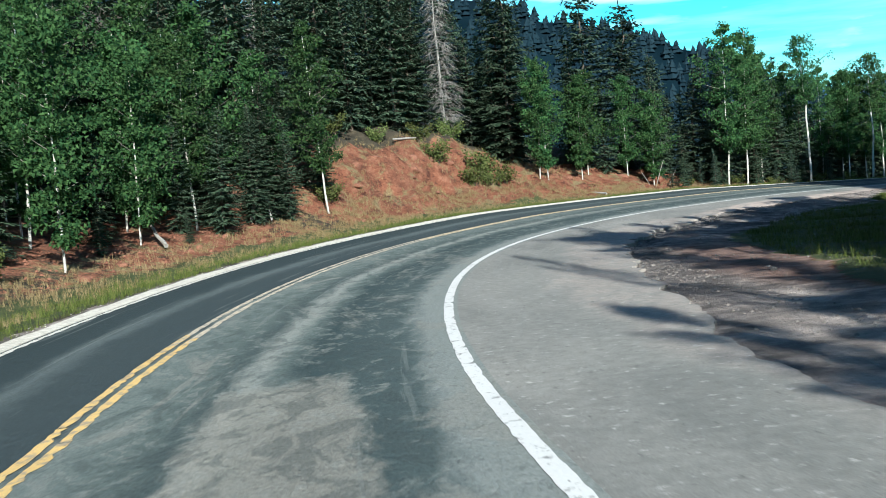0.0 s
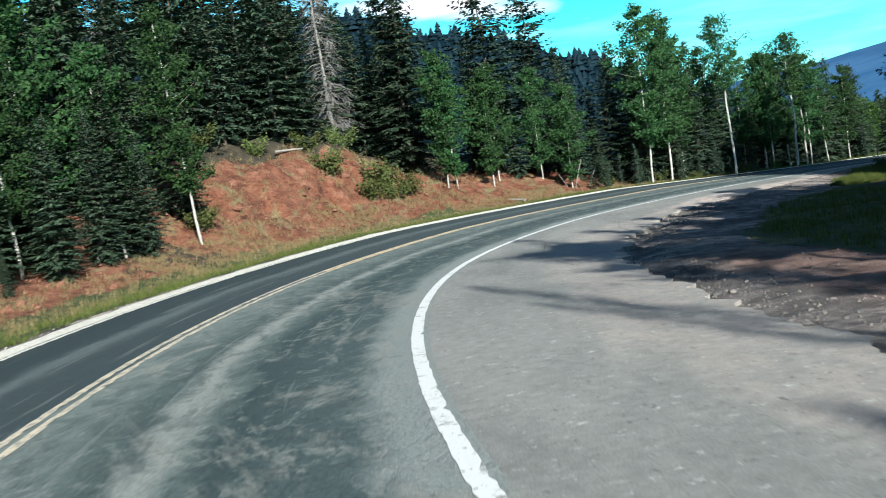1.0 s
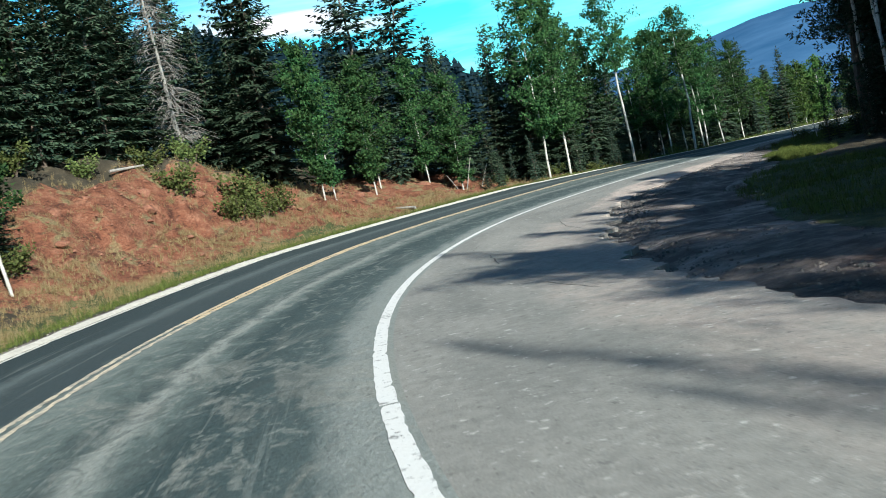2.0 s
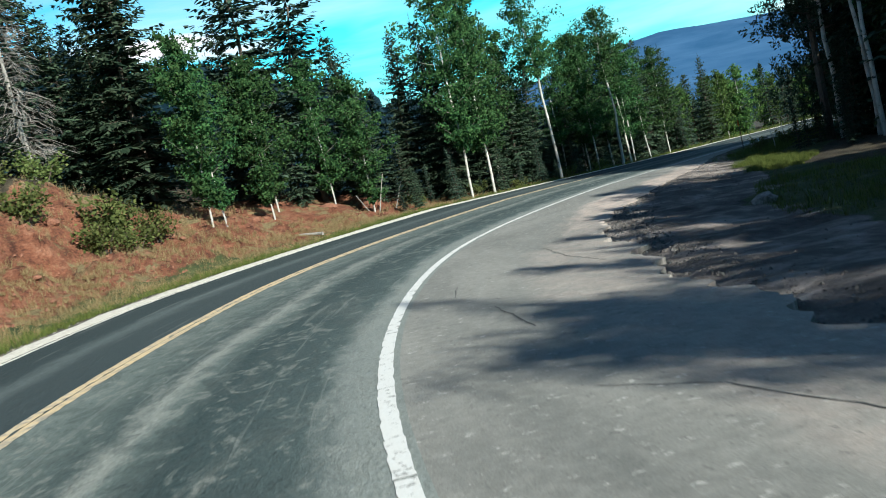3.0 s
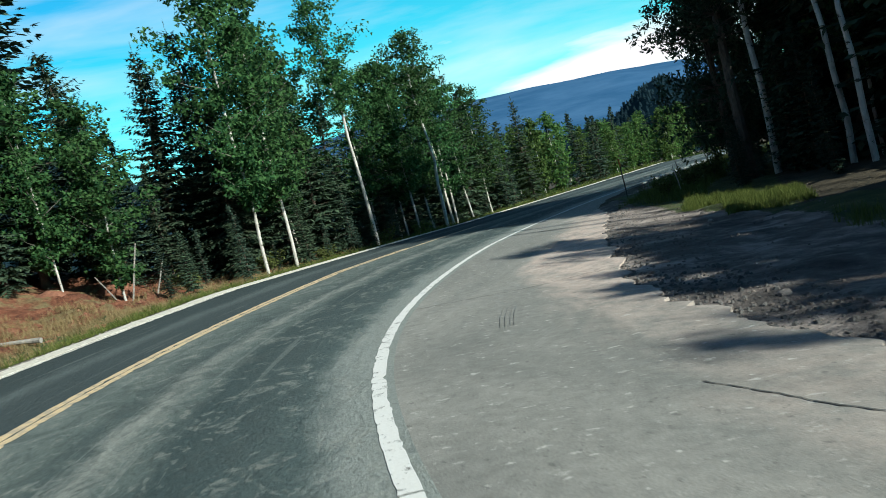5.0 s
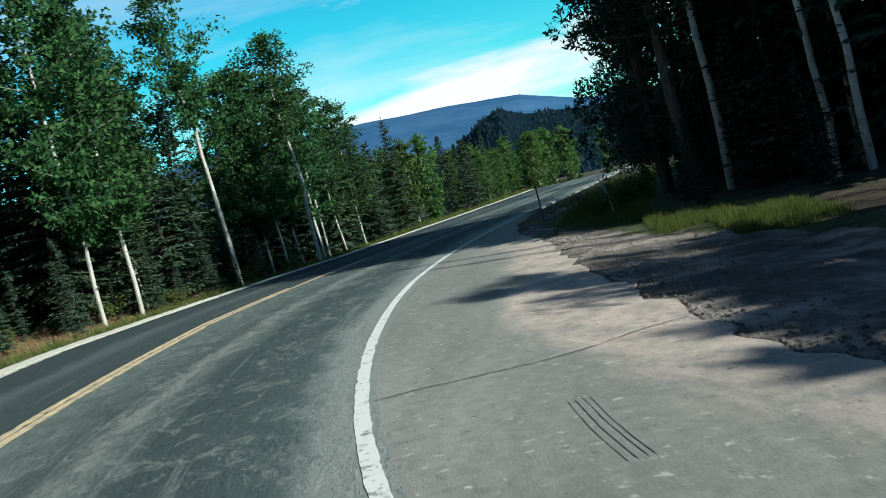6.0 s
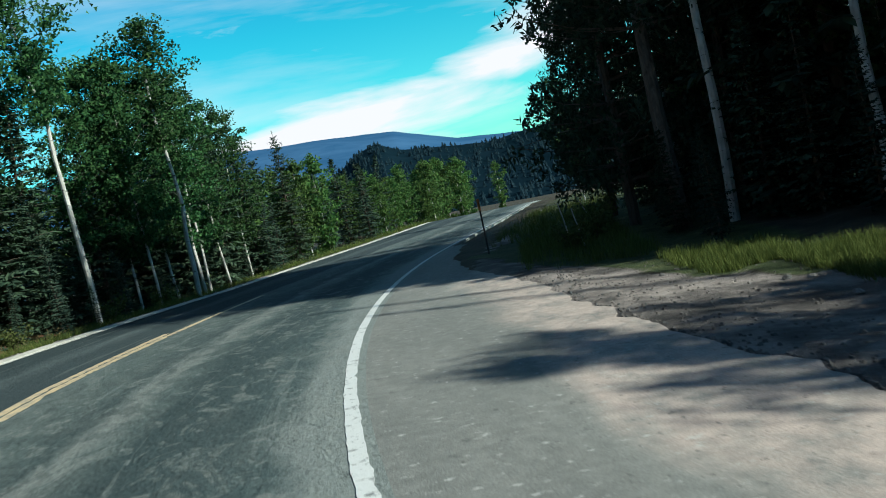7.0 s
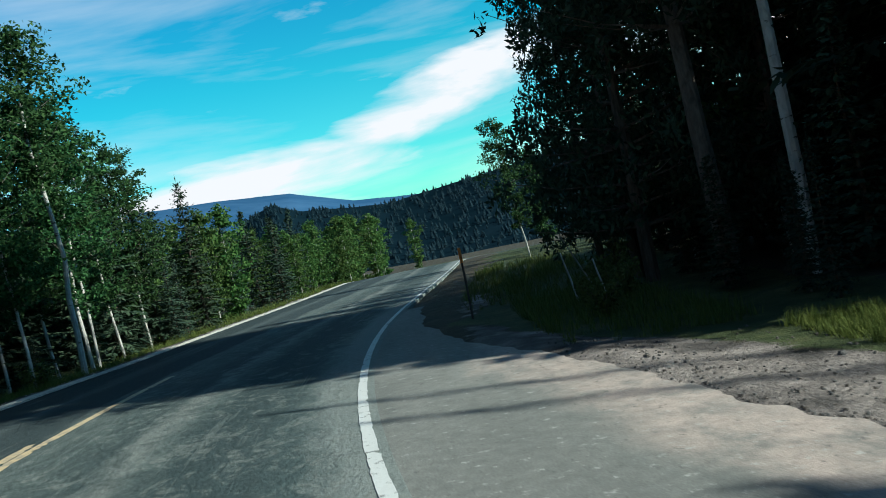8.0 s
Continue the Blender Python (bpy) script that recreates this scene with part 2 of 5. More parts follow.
def mat_ground():
    """Forest floor, red cut bank, grey dirt and turf, blended by a mask with ragged borders."""
    a = Mat("earth", 0.95)
    p = a.coord("Object")
    mask = a.attr("mask")
    big, mid, fine = a.noise(p, 0.35, 5, 0.6), a.noise(p, 1.7, 6, 0.65), a.noise(p, 14, 5, 0.7)
    floor = a.ramp(mid, [(0.3, (0.030, 0.027, 0.018)), (0.55, (0.065, 0.054, 0.036)), (0.75, (0.12, 0.098, 0.062))])
    red = a.ramp(a.math('ADD', a.math('MULTIPLY', mid, 0.6), a.math('MULTIPLY', fine, 0.4)),
                 [(0.37, (0.060, 0.022, 0.014)), (0.5, (0.215, 0.082, 0.046)), (0.66, (0.34, 0.17, 0.105))])
    straw = a.ramp(fine, [(0.3, (0.12, 0.095, 0.045)), (0.7, (0.31, 0.25, 0.13))])
    turf = a.ramp(mid, [(0.3, (0.030, 0.046, 0.016)), (0.55, (0.068, 0.086, 0.030)), (0.75, (0.16, 0.145, 0.066))])
    dirt = a.ramp(a.math('ADD', a.math('MULTIPLY', big, 0.5), a.math('MULTIPLY', mid, 0.5)),
                  [(0.38, (0.058, 0.052, 0.049)), (0.49, (0.15, 0.13, 0.12)), (0.62, (0.42, 0.36, 0.325))])
    dirt = a.mix(a.math('MULTIPLY', mask[0], 1.2), dirt, a.ramp(mid, [(0.35, (0.085, 0.046, 0.036)), (0.65, (0.27, 0.165, 0.13))]))
    jit = a.math('MULTIPLY', a.math('SUBTRACT', a.math('ADD', mid, a.math('MULTIPLY', fine, 0.5)), 0.75), 1.1)
    crag = a.noise(p, 2.6, 6, 0.7, 0.8)
    # recesses of the crag relief painted darker, like shade in the bank's hollows
    red = a.mix(a.math('MULTIPLY', a.step(crag, 0.43, 0.33), 0.7), red, (0.055, 0.022, 0.015))
    c = floor
    red = a.mix(a.step(a.noise(p, 0.9, 5, 0.65, 0.5), 0.53, 0.64), red, straw)
    c = a.mix(a.step(a.math('ADD', mask[0], jit), 0.4, 0.6), c, red)
    c = a.mix(a.step(a.math('ADD', mask[1], jit), 0.4, 0.6), c, turf)
    c = a.mix(a.step(a.math('ADD', mask[2], jit), 0.4, 0.6), c, dirt)
    c = a.mix(0.4, c, a.ramp(a.noise(p, 45, 4, 0.75), [(0.3, (0.25, 0.25, 0.25)), (0.7, (0.78, 0.78, 0.78))]), 'OVERLAY')
    a.colour(c)
    a.bump(a.math('ADD', a.math('ADD', mid, fine), a.math('MULTIPLY', a.math('MULTIPLY', crag, mask[0]), 3.0)), 0.9, 0.09)
    return a.m


def mat_leaf(name, dark, light, trans=0.25):
    """Foliage that differs from leaf to leaf and from tree to tree, letting a little light through."""
    a = Mat(name, 0.75)
    a.b.inputs["Specular IOR Level"].default_value = 0.08
    c = a.mix(a.random_island(), dark, light)
    hs = a.n.new("ShaderNodeHueSaturation")
    a.put(a.math('ADD', 0.485, a.math('MULTIPLY', a.random_object(), 0.03)), hs.inputs["Hue"])
    a.put(a.math('ADD', 0.75, a.math('MULTIPLY', a.random_object(), 0.5)), hs.inputs["Value"])
    a.l.new(c, hs.inputs["Color"])
    a.colour(hs.outputs[0])
    tr, mx = a.n.new("ShaderNodeBsdfTranslucent"), a.n.new("ShaderNodeMixShader")
    a.l.new(hs.outputs[0], tr.inputs["Color"])
    mx.inputs[0].default_value = trans
    a.l.new(a.b.outputs[0], mx.inputs[1])
    a.l.new(tr.outputs[0], mx.inputs[2])
    a.l.new(mx.outputs[0], a.n["Material Output"].inputs["Surface"])
    return a.m


def mat_bark(name, stops, scale=(9, 9, 3), knots=None):
    a = Mat(name, 0.85)
    p = a.coord("Object", scale)
    f = a.noise(p, 1.5, 5, 0.65, 0.4)
    c = a.ramp(f, stops)
    if knots:
        c = a.mix(a.step(a.noise(a.coord("Object", (3, 3, 7)), 1.4, 4, 0.6), 0.60, 0.66), c, knots)
    a.colour(c)
    a.bump(f, 0.6, 0.02)
    return a.m


def mat_stone(name, dark, light, scale=6.0):
    a = Mat(name, 0.9)
    p = a.coord("Object")
    f = a.noise(p, scale, 6, 0.65)
    a.colour(a.mix(0.4, a.ramp(f, [(0.3, dark), (0.7, light)]), a.ramp(a.noise(p, 40, 3), [(0.3, (0.3,) * 3), (0.7, (0.7,) * 3)]), 'OVERLAY'))
    a.bump(f, 0.7, 0.03)
    return a.m


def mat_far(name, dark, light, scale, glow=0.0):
    """Distant slope, a plain backdrop: air haze put into its colour and optional glow."""
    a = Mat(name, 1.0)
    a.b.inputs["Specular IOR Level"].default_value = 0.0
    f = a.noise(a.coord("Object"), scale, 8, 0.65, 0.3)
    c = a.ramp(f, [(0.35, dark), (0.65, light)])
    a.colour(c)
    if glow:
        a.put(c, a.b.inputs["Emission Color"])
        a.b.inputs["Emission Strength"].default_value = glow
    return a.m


M = dict(
    lane=mat_lane(), layby=mat_layby(), ground=mat_ground(),
    white=mat_paint("white_road_paint", (0.66, 0.66, 0.64), 0.57, (0.22, 0.22, 0.21)),
    bright_yellow=mat_paint("fresh_yellow_paint", (0.68, 0.47, 0.18), 0.50, (0.36, 0.29, 0.20)),
    yellow=mat_paint("yellow_road_paint", (0.64, 0.50, 0.30), 0.48, (0.42, 0.35, 0.26)),
    faded=mat_paint("faded_yellow_paint", (0.60, 0.52, 0.39), 0.47, (0.30, 0.28, 0.24)),
    edge=mat_paint("worn_edge_paint", (0.62, 0.60, 0.54), 0.56, (0.30, 0.28, 0.24)),
    gravel=mat_stone("pale_gravel", (0.42, 0.39, 0.33), (0.74, 0.71, 0.64), 9.0),
    tar=mat_stone("faint_tyre_mark", (0.172, 0.174, 0.166), (0.205, 0.206, 0.196)),
    crack=mat_stone("crack_filler", (0.05, 0.052, 0.052), (0.11, 0.112, 0.108)),
    needle=mat_leaf("spruce_needles", (0.018, 0.036, 0.023), (0.072, 0.106, 0.064), 0.12),
    fir=mat_leaf("blue_fir_needles", (0.017, 0.036, 0.026), (0.064, 0.097, 0.068), 0.12),
    aspen=mat_leaf("aspen_leaves", (0.016, 0.052, 0.020), (0.074, 0.148, 0.050), 0.32),
    young=mat_leaf("young_aspen_leaves", (0.030, 0.075, 0.022), (0.115, 0.185, 0.052), 0.35),
    shrub=mat_leaf("shrub_leaves", (0.060, 0.085, 0.025), (0.16, 0.19, 0.065), 0.3),
    grass=mat_leaf("verge_grass", (0.055, 0.082, 0.020), (0.165, 0.185, 0.052), 0.35),
    straw=mat_leaf("dry_grass", (0.20, 0.155, 0.07), (0.42, 0.34, 0.18), 0.3),
    white_bark=mat_bark("aspen_bark", [(0.3, (0.30, 0.29, 0.26)), (0.7, (0.64, 0.62, 0.57))], (5, 5, 2), (0.06, 0.055, 0.045)),
    brown_bark=mat_bark("spruce_bark", [(0.3, (0.06, 0.045, 0.035)), (0.7, (0.17, 0.135, 0.105))]),
    limb=mat_bark("aspen_limbs", [(0.3, (0.10, 0.095, 0.08)), (0.7, (0.22, 0.21, 0.18))]),
    dead_bark=mat_bark("bleached_dead_wood", [(0.3, (0.15, 0.14, 0.125)), (0.7, (0.36, 0.34, 0.31))]),
    twig=mat_bark("dead_twigs", [(0.3, (0.13, 0.12, 0.11)), (0.7, (0.26, 0.24, 0.22))]),
    red_rock=mat_stone("red_rock", (0.10, 0.040, 0.026), (0.31, 0.145, 0.092)),
    grey_rock=mat_stone("grey_rock", (0.13, 0.115, 0.105), (0.38, 0.34, 0.31)),
    grit=mat_stone("dirt_stones", (0.07, 0.062, 0.056), (0.24, 0.21, 0.19)),
    dark_rock=mat_stone("asphalt_rubble", (0.045, 0.045, 0.045), (0.15, 0.145, 0.14)),
    # navy tint puts distance haze and shade into the hills' conifers and soil
    hill=mat_leaf("hazy_hillside_conifers", (0.006, 0.017, 0.025), (0.012, 0.028, 0.038), 0.05),
    hill_soil=mat_far("hazy_hillside_ground", (0.004, 0.012, 0.018), (0.008, 0.019, 0.028), 0.03),
    # blue tone and faint glow stand in for kilometres of hazy air
    far=mat_far("haze_blue_mountain", (0.024, 0.070, 0.145), (0.046, 0.104, 0.195), 0.004, 0.30),
    post=mat_bark("weathered_post", [(0.3, (0.05, 0.045, 0.04)), (0.7, (0.12, 0.105, 0.09))]),
    reflector=mat_paint("orange_marker", (0.62, 0.20, 0.05), 0.75, (0.3, 0.12, 0.05)),
)

# ---- the road's line: s metres along the inner edge line, d metres to its outer side ----
KNOT_S = np.array([-60, -8, 0, 8, 16, 24, 32, 40, 48, 56, 64, 72, 80, 100, 112, 126, 150, 190, 260], float)
KNOT_H = np.radians([-16, -11, -7.9, -4.9, 3.4, 12.7, 23.1, 31.4, 45.3, 54.0, 60.2, 65.4, 66.1, 65.0, 70, 86, 104, 112, 116])
PROF_S = np.array([-60, -8, 8, 24, 40, 56, 72, 88, 104, 140, 260], float)
PROF_Z = np.array([2.6, 1.21, 0.59, 0.34, 0.13, -0.07, -0.45, -0.85, -1.25, -3.4, -11.0])
PROF_B = np.array([0, 0, -0.037, 0.017, 0.064, 0.064, 0.023, 0.018, 0.02, 0.02, 0.02])
LANE, WIDE = 3.61, 6.34          # centre line and outer edge line
SG = np.arange(-60, 260, 0.25)
HG = np.interp(SG, KNOT_S, KNOT_H)
HG = np.convolve(np.pad(HG, 8, mode="edge"), np.ones(17) / 17, "valid")
XY = np.cumsum(np.stack([np.sin(HG), np.cos(HG)], -1) * 0.25, 0)
XY = XY - XY[np.searchsorted(SG, 8.0)] + (0.392, 8.079)


def along(s, d):
    """World x, y of road coordinates (arrays or numbers)."""
    hs = np.interp(s, SG, HG)
    return np.interp(s, SG, XY[:, 0]) - d * np.cos(hs), np.interp(s, SG, XY[:, 1]) + d * np.sin(hs)


def road_z(s, d):
    return np.interp(s, PROF_S, PROF_Z) + np.interp(s, PROF_S, PROF_B) * np.clip(d, -6, 7)


def coords(x, y):
    """Road coordinates of world points."""
    x, y = np.atleast_1d(np.asarray(x, float)), np.atleast_1d(np.asarray(y, float))
    s, d = np.empty_like(x), np.empty_like(x)
    for a in range(0, len(x), 4000):
        b = slice(a, a + 4000)
        i = ((x[b, None] - XY[None, ::4, 0]) ** 2 + (y[b, None] - XY[None, ::4, 1]) ** 2).argmin(1) * 4
        dx, dy = x[b] - XY[i, 0], y[b] - XY[i, 1]
        s[b] = SG[i] + (dx * np.sin(HG[i]) + dy * np.cos(HG[i])).clip(-2, 2)
        d[b] = -dx * np.cos(HG[i]) + dy * np.sin(HG[i])
    return s, d


def smooth(v, a, b):
    t = np.clip((v - a) / (b - a), 0, 1)
    return t * t * (3 - 2 * t)


def waves(x, y, scale, seed):
    """Cheap layered noise in -1..1 for arrays."""
    r = np.random.RandomState(seed)
    out = 0
    for k in range(6):
        f, p, q = scale * 1.7 ** k, r.rand(2) * 6.283, r.rand() * 6.283
        out = out + np.sin(x * f * np.cos(q) + y * f * np.sin(q) + p[0] + 1.5 * np.sin(y * f * 0.7 + p[1])) * 0.62 ** k
    return out / 2.4


def paved_edge(s):
    """d of the ragged inner edge of the paved shoulder."""
    e = np.interp(s, [-60, -4, 0, 5, 9, 12, 20, 34, 40, 46, 52, 57, 59, 61, 64, 70, 260],
                  [-0.5, -0.6, -1.2, -2.1, -2.5, -2.95, -3.25, -3.45, -2.95, -2.95, -2.95, -2.75, -2.55, -2.1, -1.2, -0.55, -0.5])
    amp = np.interp(s, [0, 12, 34, 42, 48, 60, 66], [0.05, 0.1, 0.2, 0.2, 0.12, 0.12, 0.05])
    r = np.random.RandomState(3)
    for step, part_of in ((2.3, 0.9), (0.9, 0.6), (0.36, 0.45), (0.15, 0.25)):
        knots = np.arange(-62, 262, step)
        e = e + amp * part_of * np.interp(s, knots, r.randn(len(knots)).clip(-1.5, 1.5))
    return e


def terrain(x, y):
    """Height of the ground sheet."""
    s, d = coords(x, y)
    near = road_z(s, d)
    a1 = np.interp(s, [-40, 15, 25, 33, 37, 48, 53, 57, 63, 75, 120], [0.22, 0.26, 0.30, 0.26, 0.42, 0.46, 0.34, 0.32, 0.22, 0.02, 0.0])
    a2 = np.interp(s, [-40, 20, 48, 58, 70, 90, 120], [0.28, 0.33, 0.36, 0.20, 0.08, 0.0, 0.0])
    foot = np.interp(s, [0, 30, 40, 50, 60, 70], [9.4, 9.2, 9.0, 9.1, 9.5, 9.5])
    up = np.clip(d - foot, 0, None)
    rise = a1 * np.clip(up - 0.5 * (1 - np.exp(-up)), 0, 9) + a2 * np.clip(d - foot - 9, 0, 75)
    bluff = np.exp(-((s - 44) / 7.5) ** 2) * smooth(d, 9.3, 12.5) * 0.5
    scarp = np.interp(s, [34, 38, 50, 54, 57, 63, 67], [0.2, 1, 1, 0.5, 0.7, 0.6, 0]) * smooth(d, 9.2, 10.5) * (1 - smooth(d, 16, 19))
    crest = np.interp(s, [37, 40, 48, 51], [0, 1, 1, 0]) * (0.55 * smooth(d + 0.7 * waves(x, y, 1.1, 17), 12.6, 13.3) - 0.35 * smooth(d, 10.5, 12.4) * (1 - smooth(d, 13, 14.5)))
    hollow = -0.7 * np.exp(-((s - 44.4) / 1.3) ** 2 - ((d - 12.3) / 0.6) ** 2) - 0.4 * np.exp(-((s - 41.6) / 0.8) ** 2 - ((d - 12.0) / 0.5) ** 2)
    ditch = -0.10 * np.exp(-((d - 8.3) / 0.7) ** 2)
    z = near + rise + bluff + ditch + crest + hollow + scarp * (0.34 * waves(x, y, 1.3, 15) + 0.30 * waves(x, y, 3.2, 16))
    gully = np.interp(s, [10, 20, 27, 36, 44, 58, 62], [0.0, 0.03, 0.10, 0.10, 0.03, 0.02, 0.0])
    z = z - gully * np.exp(-((d - paved_edge(s) + 0.25) / 0.28) ** 2)
    z = z + 0.035 * smooth(s, 42, 46) * np.exp(-((d - paved_edge(s) + 0.25) / 0.35) ** 2)
    # inner side: dirt a little lower than the pavement, then a slight fall
    z = z - 0.02 * smooth(-d, 2.6, 3.4) - 0.012 * np.clip(-d - 8, 0, 60)
    off = smooth(d, 7.0, 9.5) + smooth(-d - 0.3, 3.0, 5.0)
    z = z + off * (0.07 * waves(x, y, 1.1, 5) + 0.05 * waves(x, y, 3.1, 6)) + smooth(d, 9, 14) * 0.22 * waves(x, y, 0.5, 7)
    e = paved_edge(s)
    z = z - (0.02 + 0.07 * smooth(d, e - 0.05, e + 0.5)) * smooth(d, e - 0.4, e) * (1 - smooth(d, 6.4, 6.75))
    rim = smooth(np.hypot(x - 20, y - 40), 160, 500)
    return z * (1 - rim) + rim * (-14.0)


def ground_at(s, d):
    x, y = along(s, d)
    return float(x), float(y), float(terrain(x, y)[0])


# ---- helpers for building ----

def mesh_of(name, verts, faces, mats, smooth_faces=False, index=None):
    me = bpy.data.meshes.new(name)
    me.from_pydata([tuple(v) for v in verts], [], [tuple(f) for f in faces])
    for m in mats if isinstance(mats, (list, tuple)) else [mats]:
        me.materials.append(m)
    if smooth_faces:
        me.polygons.foreach_set("use_smooth", [True] * len(me.polygons))
    if index is not None:
        me.polygons.foreach_set("material_index", index)
    me.update()
    return me


def part(name, me, parent, label=""):
    ob = new(name, me)
    ob.parent = parent
    return tagged(ob, label)


def strip(name, s0, s1, step, d_of, mat, lift, cols, skirt=0.0, parent=None):
    """A band along the road between the two edges that d_of(s) gives, with uv in metres."""
    ss = np.arange(s0, s1 + 1e-6, step)
    lo, hi = d_of(ss)
    rows = []
    for k in range(cols + 1):
        d = lo + (hi - lo) * k / cols
        x, y = along(ss, d)
        rows.append(np.stack([x, y, road_z(ss, d) + lift, ss, d], -1))
    if skirt:
        first, last = rows[0].copy(), rows[-1].copy()
        first[:, 2] -= skirt
        last[:, 2] -= skirt
        rows = [first] + rows + [last]
    g = np.array(rows)
    nr, ns = g.shape[:2]
    faces = [(r * ns + i, (r + 1) * ns + i, (r + 1) * ns + i + 1, r * ns + i + 1) for r in range(nr - 1) for i in range(ns - 1)]
    flat = g.reshape(-1, 5)
    me = mesh_of(name, flat[:, :3], [f[::-1] for f in faces], mat)
    uv = me.uv_layers.new(name="UVMap")
    li = np.empty(len(me.loops), int)
    me.loops.foreach_get("vertex_index", li)
    uv.data.foreach_set("uv", flat[li][:, 3:5].ravel())
    ob = new(name, me)
    if parent:
        ob.parent = parent
    return ob


# ---- ground ----

def axis(lo, hi, fine, far):
    mid = list(np.arange(lo, hi, fine))
    out, st, v = [], fine, hi
    while v < far:
        out.append(v)
        st *= 1.22
        v += st
    left, st, v = [], fine, lo
    while v > -far:
        st *= 1.22
        v -= st
        left.append(v)
    return np.array(left[::-1] + mid + out)


def build_ground():
    gx, gy = axis(-24, 40, 0.36, 4200), axis(-3, 74, 0.36, 4200)
    xx, yy = np.meshgrid(gx, gy)
    x, y = xx.ravel(), yy.ravel()
    z = terrain(x, y)
    nx, ny = len(gx), len(gy)
    i = (np.arange(ny - 1)[:, None] * nx + np.arange(nx - 1)[None]).ravel()
    faces = np.stack([i, i + 1, i + nx + 1, i + nx], -1)
    me = mesh_of("ground", np.stack([x, y, z], -1).tolist(), faces.tolist(), M["ground"], True)
    s, d = coords(x, y)
    jag = 0.5 * waves(x, y, 0.6, 11)
    red = np.interp(s, [14, 20, 24, 30, 35, 38, 50, 53, 57, 64, 70], [0, 0.45, 0.6, 0.75, 0.4, 1, 1, 0.8, 0.95, 0.8, 0]) * smooth(d + jag, 8.6, 9.6) * (1 - smooth(d + jag, 14.5, 16.5))
    red = np.maximum(red, 0.7 * smooth(s, 9, 13) * (1 - smooth(s, 22, 27)) * smooth(-d + jag, 4.2, 5.0) * (1 - smooth(-d + jag, 8, 9.5)))
    turf = smooth(d, 7.0, 7.4) * (1 - smooth(d + 0.6 * jag, 9.1, 10.3)) * 0.85
    inner = smooth(-d - jag * 1.5 - np.interp(s, [0, 14, 40, 50, 56, 62, 66], [2.2, 2.4, 3.2, 3.0, 1.2, -0.8, -1.6]), 2.9, 3.6) * 0.9
    turf = np.maximum(turf, inner * (1 - smooth(-d, 5.9 + 7.6 * (1 - smooth(s, 44, 54)), 7.0 + 10.5 * (1 - smooth(s, 44, 54)))))
    turf = np.maximum(turf, 0.8 * smooth(s, 72, 80) * smooth(d, 7.0, 7.3) * (1 - smooth(d, 9, 11)))
    dirt = (1 - smooth(d, -2.0, -1.0)) * (1 - inner) * (1 - smooth(-d, 14, 20)) * smooth(s, -20, 0)
    dirt = np.maximum(dirt, (smooth(d, 6.2, 6.5) * (1 - smooth(d + 0.12 * jag, 6.95, 7.2))) * 1.3)
    col = me.color_attributes.new("mask", 'FLOAT_COLOR', 'POINT')
    col.data.foreach_set("color", np.stack([red, turf, dirt, np.ones_like(red)], -1).ravel())
    return tagged(new("ground", me), "forest floor, red cut bank, verge and bare dirt", "ground", kind="structure")


ground = build_ground()

# ---- road ----
road = strip("road", -50, 235, 0.5, lambda s: (np.full_like(s, -0.13), WIDE + 0.28 + 0.05 * waves(s, 0 * s, 1.1, 8)), M["lane"], 0.0, 20, 0.14)
tagged(road, "patched grey asphalt road with dark tar-filled wheel paths", "road", kind="structure")
layby = strip("pavement", -30, 72, 0.125, lambda s: (paved_edge(s), np.full_like(s, -0.13)), M["layby"], -0.002, 10, 0.14)
tagged(layby, "pale weathered paved shoulder with a broken edge", "pavement", kind="structure")


def paint_line(name, centre, width, s0, s1, mat, lift, chip, seed, label):
    """A worn painted line: one mesh of short ragged pieces with chips out of its edges and a few gaps."""
    r = np.random.RandomState(seed)
    verts, faces = [], []
    s = s0
    while s < s1:
        run = r.uniform(0.6, 3.2)
        n = max(3, int(run / 0.11))
        cells = np.linspace(s, s + run, n + 1)
        w = np.clip(np.interp(cells, *width), 0.03, 1)
        j = r.randn(n + 1) * 0.004
        k = r.randn(n + 1) * 0.004
        bite = (r.rand(n + 1) < 1.8 * chip) * r.uniform(0.006, 0.05, n + 1)
        bite2 = (r.rand(n + 1) < chip) * r.uniform(0.004, 0.02, n + 1)
        c = np.interp(cells, *centre) if isinstance(centre, tuple) else np.full(n + 1, centre)
        for d in (c - w / 2 + j + bite, c + w / 2 + k - bite2):
            x, y = along(cells, d)
            verts.append(np.stack([x, y, road_z(cells, d) + lift], -1))
        b = sum(len(v) for v in verts[:-2])
        faces += [(b + i + 1, b + i, b + n + 1 + i, b + n + 2 + i)[::-1] for i in range(n)]
        s += run + (r.uniform(0.01, 0.035) if r.rand() < 0.35 else 0.0)
    ob = new(name, mesh_of(name, np.concatenate(verts), faces, mat))
    ob.parent = road
    return tagged(ob, label)


flat_w = lambda w: ([-100, 300], [w, w])
paint_line("edge_line", 0.0, ([-60, 30, 50, 66, 90, 240], [0.135, 0.140, 0.120, 0.09, 0.065, 0.06]), -45, 150, M["white"], 0.005, 0.035, 21, "chipped white inner edge line")
for d0, seed in ((LANE - 0.09, 26), (LANE + 0.09, 36)):
    paint_line("centre_line", d0, flat_w(0.115), -45, 13, M["bright_yellow"], 0.005, 0.2, seed, "bright yellow centre line")
    paint_line("centre_line", d0, flat_w(0.105), 13, 30, M["faded"], 0.005, 0.2, seed + 1, "faded cream centre line")
